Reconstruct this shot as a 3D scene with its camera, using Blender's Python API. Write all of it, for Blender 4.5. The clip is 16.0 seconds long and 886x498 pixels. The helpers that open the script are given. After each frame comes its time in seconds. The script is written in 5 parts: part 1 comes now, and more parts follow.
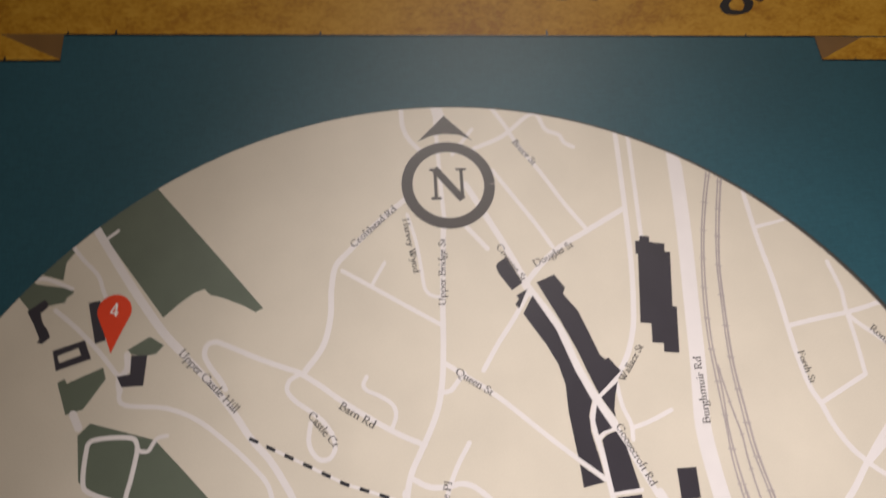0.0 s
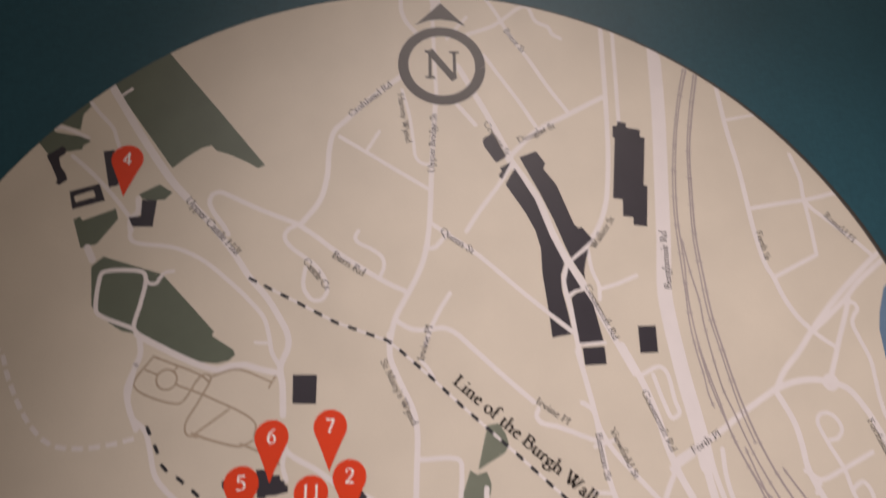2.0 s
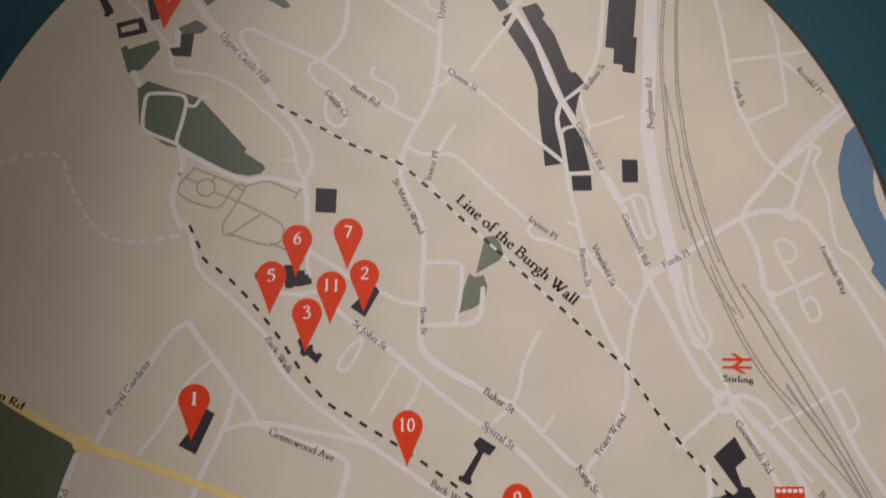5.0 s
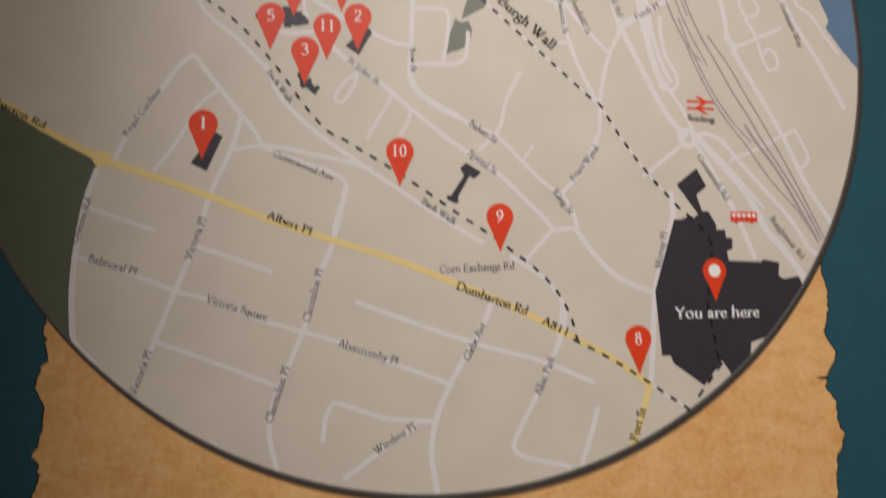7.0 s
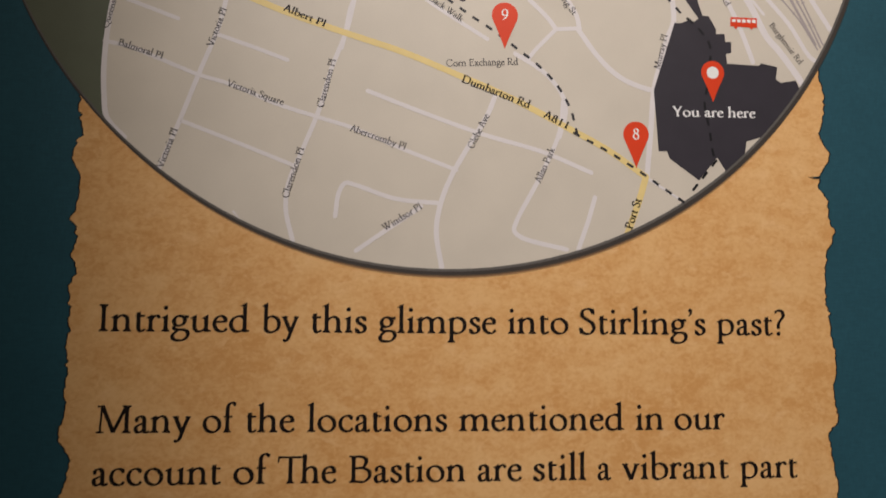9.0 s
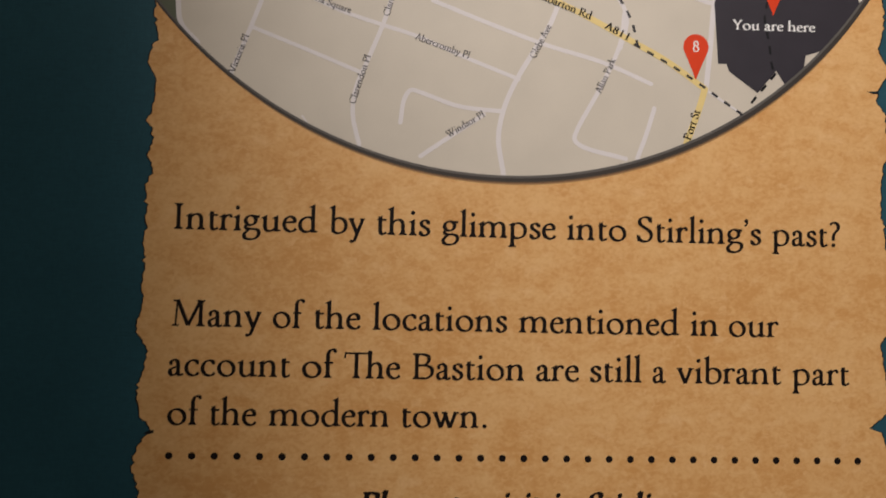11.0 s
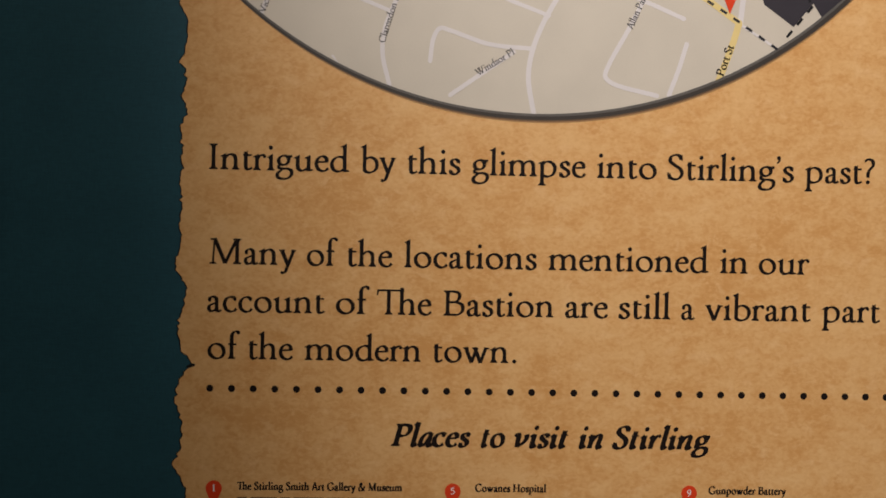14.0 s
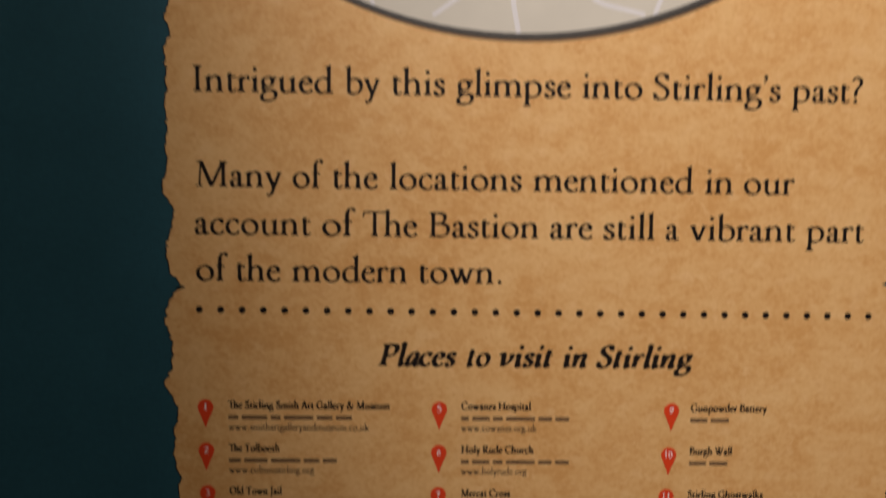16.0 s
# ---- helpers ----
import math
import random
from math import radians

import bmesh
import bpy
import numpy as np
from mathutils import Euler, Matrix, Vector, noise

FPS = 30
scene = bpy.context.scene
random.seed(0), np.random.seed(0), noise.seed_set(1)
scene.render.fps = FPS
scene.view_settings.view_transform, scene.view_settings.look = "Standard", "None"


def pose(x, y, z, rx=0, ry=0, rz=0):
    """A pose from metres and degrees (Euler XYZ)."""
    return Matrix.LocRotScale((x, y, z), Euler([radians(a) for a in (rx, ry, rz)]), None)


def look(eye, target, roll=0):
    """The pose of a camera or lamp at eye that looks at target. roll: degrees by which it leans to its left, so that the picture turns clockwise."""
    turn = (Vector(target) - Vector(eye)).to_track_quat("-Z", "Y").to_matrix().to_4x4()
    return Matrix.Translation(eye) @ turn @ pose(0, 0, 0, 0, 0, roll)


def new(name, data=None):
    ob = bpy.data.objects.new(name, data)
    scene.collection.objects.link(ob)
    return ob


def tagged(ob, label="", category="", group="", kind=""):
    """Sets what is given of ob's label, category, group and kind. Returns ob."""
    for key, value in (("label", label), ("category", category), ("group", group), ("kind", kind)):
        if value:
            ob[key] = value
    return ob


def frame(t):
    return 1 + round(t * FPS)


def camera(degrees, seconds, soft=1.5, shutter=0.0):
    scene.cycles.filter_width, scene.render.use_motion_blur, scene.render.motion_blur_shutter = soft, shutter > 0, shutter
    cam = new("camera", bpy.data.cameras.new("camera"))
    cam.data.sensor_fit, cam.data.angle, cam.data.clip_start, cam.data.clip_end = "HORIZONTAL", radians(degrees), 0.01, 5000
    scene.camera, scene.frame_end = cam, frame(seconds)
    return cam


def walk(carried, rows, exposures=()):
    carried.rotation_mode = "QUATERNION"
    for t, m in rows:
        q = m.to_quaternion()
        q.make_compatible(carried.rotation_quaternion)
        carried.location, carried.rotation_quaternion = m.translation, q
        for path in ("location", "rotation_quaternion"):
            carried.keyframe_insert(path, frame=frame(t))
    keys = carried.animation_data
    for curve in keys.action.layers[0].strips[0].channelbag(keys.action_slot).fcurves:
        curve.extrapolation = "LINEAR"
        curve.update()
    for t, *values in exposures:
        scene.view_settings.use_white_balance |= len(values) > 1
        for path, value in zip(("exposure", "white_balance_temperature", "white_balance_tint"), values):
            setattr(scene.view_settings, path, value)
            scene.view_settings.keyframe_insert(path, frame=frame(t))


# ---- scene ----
cam = camera(66.34, 16.0, soft=1.7, shutter=0.7)
PATH = [
    (0, (-0.0609, -0.5508, 1.5807), (0.0294, 0.3949, 1.8931), -3.46),
    (0.2, (-0.0637, -0.5389, 1.5720), (0.0298, 0.4081, 1.8793), -3.04),
    (0.5, (-0.0602, -0.5317, 1.5601), (0.0401, 0.4171, 1.8598), -3.00),
    (0.8, (-0.0595, -0.5394, 1.5487), (0.0365, 0.4139, 1.8351), -2.72),
    (1, (-0.0566, -0.5440, 1.5396), (0.0425, 0.4111, 1.8187), -2.21),
    (1.2, (-0.0600, -0.5512, 1.5297), (0.0422, 0.4037, 1.8081), -1.68),
    (1.5, (-0.0652, -0.5619, 1.5149), (0.0378, 0.3926, 1.7948), -1.28),
    (1.8, (-0.0624, -0.5650, 1.4914), (0.0323, 0.3900, 1.7746), -0.93),
    (2, (-0.0605, -0.5671, 1.4757), (0.0379, 0.3883, 1.7543), -1.02),
    (2.2, (-0.0511, -0.5674, 1.4566), (0.0409, 0.3921, 1.7229), -1.50),
    (2.5, (-0.0514, -0.5713, 1.4410), (0.0432, 0.3944, 1.6826), -1.56),
    (2.8, (-0.0540, -0.5788, 1.4306), (0.0420, 0.3902, 1.6582), -1.77),
    (3, (-0.0529, -0.5830, 1.4231), (0.0383, 0.3871, 1.6480), -2.06),
    (3.2, (-0.0611, -0.5975, 1.4321), (0.0353, 0.3785, 1.6274), -1.23),
    (5.3, (-0.0686, -0.6185, 1.3325), (0.0265, 0.3572, 1.5299), 0.47),
    (5.5, (-0.0703, -0.6225, 1.3175), (0.0267, 0.3541, 1.5094), 0.46),
    (5.8, (-0.0737, -0.6272, 1.2896), (0.0267, 0.3534, 1.4578), 0.40),
    (6, (-0.0766, -0.6279, 1.2612), (0.0269, 0.3541, 1.4193), 0.33),
    (6.2, (-0.0807, -0.6296, 1.2339), (0.0282, 0.3530, 1.3843), 0.49),
    (6.5, (-0.0803, -0.6282, 1.2013), (0.0318, 0.3566, 1.3340), 0.54),
    (6.8, (-0.0766, -0.6337, 1.1740), (0.0387, 0.3524, 1.2937), 0.13),
    (7, (-0.0732, -0.6372, 1.1493), (0.0457, 0.3487, 1.2668), -0.23),
    (7.2, (-0.0666, -0.6346, 1.1215), (0.0529, 0.3520, 1.2325), 0.28),
    (7.5, (-0.0581, -0.6371, 1.0879), (0.0572, 0.3513, 1.1871), 0.99),
    (7.8, (-0.0338, -0.6384, 1.0574), (0.0682, 0.3525, 1.1458), 0.89),
    (8, (-0.0226, -0.6375, 1.0409), (0.0759, 0.3539, 1.1277), 0.90),
    (8.2, (-0.0252, -0.6341, 1.0292), (0.0685, 0.3581, 1.1111), 0.97),
    (8.5, (-0.0369, -0.6381, 1.0129), (0.0458, 0.3552, 1.0936), 0.69),
    (8.8, (-0.0525, -0.6527, 0.9845), (0.0303, 0.3410, 1.0602), 0.73),
    (9, (-0.0556, -0.6608, 0.9746), (0.0266, 0.3336, 1.0420), 0.61),
    (9.2, (-0.0607, -0.6654, 0.9668), (0.0232, 0.3289, 1.0334), 0.45),
    (9.5, (-0.0676, -0.6724, 0.9568), (0.0199, 0.3216, 1.0212), 1.03),
    (9.8, (-0.0798, -0.6721, 0.9391), (0.0090, 0.3226, 0.9908), 1.31),
    (10, (-0.0861, -0.6708, 0.9322), (-0.0031, 0.3244, 0.9830), 1.24),
    (10.2, (-0.0907, -0.6676, 0.9158), (-0.0132, 0.3275, 0.9776), 1.18),
    (12.3, (-0.1048, -0.6894, 0.8878), (-0.0684, 0.3099, 0.8858), 1.46),
    (12.5, (-0.1009, -0.6922, 0.8852), (-0.0668, 0.3072, 0.8862), 1.39),
    (12.8, (-0.1014, -0.6905, 0.8828), (-0.0653, 0.3089, 0.8806), 1.45),
    (13, (-0.1017, -0.6894, 0.8812), (-0.0691, 0.3100, 0.8766), 1.42),
    (13.2, (-0.1044, -0.6862, 0.8793), (-0.0746, 0.3132, 0.8712), 1.45),
    (13.5, (-0.1084, -0.6814, 0.8765), (-0.0792, 0.3181, 0.8657), 1.38),
    (13.8, (-0.1089, -0.6795, 0.8746), (-0.0816, 0.3199, 0.8591), 1.25),
    (14, (-0.1093, -0.6783, 0.8734), (-0.0805, 0.3211, 0.8574), 1.15),
    (14.2, (-0.1069, -0.6809, 0.8721), (-0.0792, 0.3185, 0.8540), 1.21),
    (14.5, (-0.1034, -0.6847, 0.8701), (-0.0760, 0.3146, 0.8459), 1.34),
    (14.8, (-0.1014, -0.6932, 0.8678), (-0.0784, 0.3061, 0.8424), 1.22),
    (15, (-0.1000, -0.6989, 0.8663), (-0.0788, 0.3004, 0.8378), 1.16),
    (15.2, (-0.0985, -0.7000, 0.8618), (-0.0795, 0.2992, 0.8277), 1.16),
    (15.5, (-0.0963, -0.7017, 0.8550), (-0.0764, 0.2975, 0.8198), 1.09),
    (15.8, (-0.0958, -0.6952, 0.8507), (-0.0698, 0.3030, 0.7966), 1.12),
    (16, (-0.0900, -0.6844, 0.8298), (-0.0663, 0.3131, 0.7629), 0.82),
]
EXPOSURES = [
    (0, 0.49, 6250, 9), (0.8, 0.25, 6450, 13), (1.5, 0.06, 6500, 16), (2.4, 0.0, 6500, 16), (3.2, -0.13, 6450, 15), (5.3, -0.14, 6250, 9), (7, 0.0, 6300, 9), (9, 0.1, 6350, 9), (13, 0.2, 6400, 8), (16, 0.33, 6350, 8),
]
walk(cam, [(t, look(eye, target, roll)) for t, eye, target, roll in PATH], EXPOSURES)

# ---- light: one warm spotlight above the panel, a floodlight, and an added dim ceiling fill ----
world = bpy.data.worlds.new("dim_room")
scene.world = world
world.use_nodes = True
world.node_tree.nodes["Background"].inputs[0].default_value = (0.5, 0.45, 0.4, 1)
world.node_tree.nodes["Background"].inputs[1].default_value = 0.02


def lamp(name, kind, place, target, watts, colour, size):
    data = bpy.data.lights.new(name, kind)
    data.energy, data.color = watts, colour
    if kind == "SPOT":
        data.spot_size, data.spot_blend, data.shadow_soft_size = radians(size), 1.0 if size < 60 else 0.3, 0.05
    else:
        data.size = size
    ob = new(name, data)
    ob.matrix_world = look(place, target)
    return ob


lamp("spotlight", "SPOT", (-0.80, -1.65, 3.44), (0.43, 0, 0.893), 380, (1.0, 0.932, 0.92), 30.1)
lamp("floodlight", "SPOT", (0.42, -2.16, 3.30), (0.24, 0, 1.24), 109, (1.0, 0.870, 0.775), 58)
# unseen area light, added under the ceiling as general fill
lamp("ceiling_fill", "AREA", (0.3, -2.4, 3.56), (0.3, -2.4, 0), 6, (1.0, 0.9, 0.8), 1.2)

# ---- materials ----


def material(name, colour, rough=0.55, spread=0.12, scale=40, fine=900, bump=0.05, tint=None, coat=0.0, spec=0.4):
    """Printed ink on a satin sheet: broad unevenness, fine grain and a trace of relief."""
    m = bpy.data.materials.new(name)
    m.use_nodes = True
    n, l = m.node_tree.nodes, m.node_tree.links
    b = n["Principled BSDF"]
    pos = n.new("ShaderNodeTexCoord")
    broad, grain = n.new("ShaderNodeTexNoise"), n.new("ShaderNodeTexNoise")
    broad.inputs["Scale"].default_value, broad.inputs["Detail"].default_value = scale, 5
    grain.inputs["Scale"].default_value, grain.inputs["Detail"].default_value = fine, 2
    for tex in (broad, grain):
        l.new(pos.outputs["Object"], tex.inputs["Vector"])
    add = n.new("ShaderNodeMath")
    add.operation = "MULTIPLY_ADD"
    l.new(grain.outputs[0], add.inputs[0])
    add.inputs[1].default_value = 0.5
    l.new(broad.outputs[0], add.inputs[2])
    ramp = n.new("ShaderNodeMapRange")
    ramp.inputs[1].default_value, ramp.inputs[2].default_value = 0.45, 1.05
    l.new(add.outputs[0], ramp.inputs[0])
    mix = n.new("ShaderNodeMix")
    mix.data_type = "RGBA"
    tint = tint or [c * (1 - spread) for c in colour]
    mix.inputs[6].default_value = (*tint, 1)
    mix.inputs[7].default_value = (*[min(1, c * (1 + spread)) for c in colour], 1)
    l.new(ramp.outputs[0], mix.inputs[0])
    l.new(mix.outputs[2], b.inputs["Base Color"])
    b.inputs["Roughness"].default_value = rough
    b.inputs["Specular IOR Level"].default_value = spec
    b.inputs["Coat Weight"].default_value = coat
    if bump:
        bm_ = n.new("ShaderNodeBump")
        bm_.inputs["Strength"].default_value, bm_.inputs["Distance"].default_value = bump, 0.001
        l.new(grain.outputs[0], bm_.inputs["Height"])
        l.new(bm_.outputs[0], b.inputs["Normal"])
    return m


def parchment_material(name, light, mid, dark, spec=0.4):
    """Old paper as printed: cloudy blotches, horizontal streaks, fibres."""
    m = material(name, mid, rough=0.46, fine=700, bump=0.04, spec=spec)
    n, l = m.node_tree.nodes, m.node_tree.links
    b = n["Principled BSDF"]
    pos, sq = n.new("ShaderNodeTexCoord"), n.new("ShaderNodeMapping")
    sq.inputs["Scale"].default_value = (0.80, 1, 1.10)
    l.new(pos.outputs["Object"], sq.inputs["Vector"])
    cloud, blotch, fibre = (n.new("ShaderNodeTexNoise") for _ in range(3))
    for tex, scale, detail, dist in ((cloud, 10, 4, 0.4), (blotch, 52, 8, 0.5), (fibre, 230, 6, 0.6)):
        tex.inputs["Scale"].default_value, tex.inputs["Detail"].default_value, tex.inputs["Distortion"].default_value = scale, detail, dist
        l.new(sq.outputs[0], tex.inputs["Vector"])
    s1, s2 = n.new("ShaderNodeMath"), n.new("ShaderNodeMath")
    s1.operation = s2.operation = "MULTIPLY_ADD"
    l.new(blotch.outputs[0], s1.inputs[0])
    s1.inputs[1].default_value = 1.15
    l.new(cloud.outputs[0], s1.inputs[2])
    l.new(fibre.outputs[0], s2.inputs[0])
    s2.inputs[1].default_value = 1.1
    l.new(s1.outputs[0], s2.inputs[2])
    ramp = n.new("ShaderNodeValToRGB")
    e = ramp.color_ramp.elements
    e[0].position, e[0].color = 0.41, (*dark, 1)
    e[1].position, e[1].color = 0.59, (*light, 1)
    k = e.new(0.50)
    k.color = (*mid, 1)
    half = n.new("ShaderNodeMath")
    half.operation = "MULTIPLY"
    half.inputs[1].default_value = 0.308
    l.new(s2.outputs[0], half.inputs[0])
    l.new(half.outputs[0], ramp.inputs[0])
    # pale wisps of loose fibre
    wisp, cut, over = n.new("ShaderNodeTexNoise"), n.new("ShaderNodeMapRange"), n.new("ShaderNodeMix")
    wisp.inputs["Scale"].default_value, wisp.inputs["Detail"].default_value, wisp.inputs["Distortion"].default_value = 75, 9, 0.6
    wisp.inputs["Roughness"].default_value = 0.72
    l.new(sq.outputs[0], wisp.inputs["Vector"])
    cut.inputs[1].default_value, cut.inputs[2].default_value, cut.inputs[4].default_value = 0.53, 0.70, 0.62
    l.new(wisp.outputs[0], cut.inputs[0])
    over.data_type = "RGBA"
    l.new(cut.outputs[0], over.inputs[0])
    l.new(ramp.outputs[0], over.inputs[6])
    over.inputs[7].default_value = (*[min(1, c * k) for c, k in zip(light, (1.08, 1.16, 1.35))], 1)
    l.new(over.outputs[2], b.inputs["Base Color"])
    return m


def woven_material(name, colour):
    """Printed cloth weave: crossing threads, a soft unevenness and a few darker scuffs."""
    m = material(name, colour, 0.47, 0.10, 11, 1100, 0.10, spec=0.30)
    n, l = m.node_tree.nodes, m.node_tree.links
    b = n["Principled BSDF"]
    base = b.inputs["Base Color"].links[0].from_socket
    pos = n.new("ShaderNodeTexCoord")
    for k, (stretch, low, high, darkest, lightest) in enumerate((((70, 1, 620), 0.30, 0.70, 0.92, 1.08), ((620, 1, 90), 0.30, 0.70, 0.94, 1.06), ((9, 1, 3.0), 0.24, 0.40, 0.80, 1.0), ((160, 1, 160), 0.30, 0.70, 0.94, 1.06))):
        size, tex, span, mul = n.new("ShaderNodeMapping"), n.new("ShaderNodeTexNoise"), n.new("ShaderNodeMapRange"), n.new("ShaderNodeVectorMath")
        size.inputs["Scale"].default_value, size.inputs["Rotation"].default_value = stretch, (0, 0.35 if k == 2 else 0.0, 0)
        tex.inputs["Scale"].default_value, tex.inputs["Detail"].default_value, tex.inputs["Distortion"].default_value = 1.0, 3, 0.2
        span.inputs[1].default_value, span.inputs[2].default_value, span.inputs[3].default_value, span.inputs[4].default_value = low, high, darkest, lightest
        mul.operation = "SCALE"
        l.new(pos.outputs["Object"], size.inputs["Vector"])
        l.new(size.outputs[0], tex.inputs["Vector"])
        l.new(tex.outputs[0], span.inputs[0])
        l.new(base, mul.inputs[0])
        l.new(span.outputs[0], mul.inputs["Scale"])
        base = mul.outputs[0]
    l.new(base, b.inputs["Base Color"])
    return m


TEAL = woven_material("teal_print", (0.0215, 0.0745, 0.0965))
DISC = material("map_cream", (0.588, 0.521, 0.424), 0.45, 0.065, 16, 800, 0.03)
# inks of the rim's drop shadow, from near black to soft brown
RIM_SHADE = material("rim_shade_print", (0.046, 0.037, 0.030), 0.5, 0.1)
RIM_SOFT_SHADE = material("rim_soft_shade_print", (0.34, 0.185, 0.075), 0.5, 0.1)
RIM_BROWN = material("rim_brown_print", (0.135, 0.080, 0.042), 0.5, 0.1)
RIM = material("rim_print", (0.115, 0.104, 0.092), 0.45, 0.1)
PARCHMENT = parchment_material("parchment_print", (0.722, 0.430, 0.178), (0.668, 0.368, 0.138), (0.602, 0.304, 0.098))
RIBBON = parchment_material("ribbon_print", (0.46, 0.245, 0.026), (0.39, 0.192, 0.014), (0.29, 0.125, 0.008), 0.15)
FOLD = material("ribbon_fold_print", (0.16, 0.08, 0.02), 0.45, 0.15)
ROAD = material("road_print", (0.675, 0.621, 0.598), 0.45, 0.04)
YELLOW = material("main_road_print", (0.73, 0.56, 0.23), 0.45, 0.06)
RAIL = material("railway_print", (0.345, 0.295, 0.285), 0.45, 0.08)
PATHS = material("garden_path_print", (0.38, 0.30, 0.22), 0.45, 0.08)
PARK = material("park_print", (0.108, 0.125, 0.090), 0.45, 0.08)
PARK_PALE = material("pale_park_print", (0.165, 0.18, 0.135), 0.45, 0.08)
PARK_DARK = material("dark_park_print", (0.105, 0.114, 0.074), 0.45, 0.08)
RIVER = material("river_print", (0.12, 0.19, 0.28), 0.45, 0.08)
DARK = material("building_print", (0.036, 0.031, 0.038), 0.45, 0.1)
INK = material("ink_print", (0.012, 0.008, 0.007), 0.46, 0.1, spec=0.2)
SITE_INK = material("small_type_print", (0.038, 0.024, 0.016), 0.45, 0.1)
WALL_INK = material("dash_print", (0.026, 0.025, 0.030), 0.45, 0.1)
GREY_INK = material("street_ink_print", (0.080, 0.070, 0.068), 0.45, 0.1)
FADED = material("faded_ink_print", (0.17, 0.095, 0.045), 0.45, 0.1)
BLACK = material("black_print", (0.008, 0.008, 0.009), 0.45, 0.1)
RED = material("pin_red_print", (0.66, 0.050, 0.012), 0.42, 0.06)
WHITE = material("white_print", (0.78, 0.76, 0.72), 0.45, 0.04)
COMPASS = material("compass_print", (0.052, 0.043, 0.040), 0.45, 0.08)
PLASTER = material("wall_plaster", (0.30, 0.28, 0.25), 0.8, 0.08, 6, 220, 0.2)
CEILING = material("ceiling_paint", (0.55, 0.53, 0.50), 0.85, 0.05, 4, 200, 0.1)
CARPET = material("dark_carpet", (0.07, 0.065, 0.06), 0.95, 0.3, 20, 600, 0.4)

# ---- builders ----
CZ = 1.45      # height of the map's centre
R = 0.4502     # radius of the map
STEP = 0.000045  # thickness of one layer of print


COUNT = [0]


def layer(n):
    """The depth of a layer; each print on it lies a hair over the one before."""
    return -STEP * n


def next_layer(n):
    COUNT[0] += 1
    return layer(n) - 1.0e-6 * (COUNT[0] % 40)


def part(name, data, mat, parent=None, label=""):
    """Links a mesh as one object under a thing or a part."""
    if isinstance(data, bmesh.types.BMesh):
        me = bpy.data.meshes.new(name)
        data.to_mesh(me)
        data.free()
        data = me
    if not data.materials:
        data.materials.append(mat)
    ob = new(name, data)
    ob.parent = parent
    return tagged(ob, label)


def box(lo, hi, bevel=0.0):
    bm = bmesh.new()
    bmesh.ops.create_cube(bm, size=1)
    for v in bm.verts:
        v.co = [(a + b) / 2 + c * (b - a) for a, b, c in zip(lo, hi, v.co)]
    if bevel:
        bmesh.ops.bevel(bm, geom=bm.edges[:], offset=bevel, segments=2, affect="EDGES")
    return bm


def sheet(name, polys, level, mat, parent, label=""):
    """Flat print: polygons of (x, height over the map's centre) on one layer, facing the room."""
    verts, faces, y = [], [], next_layer(level)
    for k, poly in enumerate(polys):
        area = sum(a[0] * b[1] - b[0] * a[1] for a, b in zip(poly, poly[1:] + poly[:1]))
        poly = poly if area > 0 else poly[::-1]
        faces.append(range(len(verts), len(verts) + len(poly)))
        verts += [(x, y - 1e-7 * k, CZ + z) for x, z in poly]
    me = bpy.data.meshes.new(name)
    me.from_pydata(verts, [], [tuple(f) for f in faces])
    return part(name, me, mat, parent, label)


def arc(centre, radius, a0, a1, n):
    return [(centre[0] + radius * math.cos(a0 + (a1 - a0) * i / n), centre[1] + radius * math.sin(a0 + (a1 - a0) * i / n)) for i in range(n + 1)]


def on_map(p):
    d = math.hypot(*p)
    return p if d <= R else (p[0] * R / d, p[1] * R / d)


def curve(points, n=6):
    """A smooth line through the points (centripetal spline)."""
    if len(points) < 3:
        return list(points)
    p = [Vector(q) for q in points]
    p = [2 * p[0] - p[1], *p, 2 * p[-1] - p[-2]]
    out = []
    for a, b, c, d in zip(p, p[1:], p[2:], p[3:]):
        t0 = 0.0
        t1 = t0 + max((b - a).length, 1e-6) ** 0.5
        t2 = t1 + max((c - b).length, 1e-6) ** 0.5
        t3 = t2 + max((d - c).length, 1e-6) ** 0.5
        for i in range(n):
            t = t1 + (t2 - t1) * i / n
            a1 = a * ((t1 - t) / (t1 - t0)) + b * ((t - t0) / (t1 - t0))
            a2 = b * ((t2 - t) / (t2 - t1)) + c * ((t - t1) / (t2 - t1))
            a3 = c * ((t3 - t) / (t3 - t2)) + d * ((t - t2) / (t3 - t2))
            b1 = a1 * ((t2 - t) / (t2 - t0)) + a2 * ((t - t0) / (t2 - t0))
            b2 = a2 * ((t3 - t) / (t3 - t1)) + a3 * ((t - t1) / (t3 - t1))
            out.append(tuple(b1 * ((t2 - t) / (t2 - t1)) + b2 * ((t - t1) / (t2 - t1))))
    return out + [tuple(points[-1])]


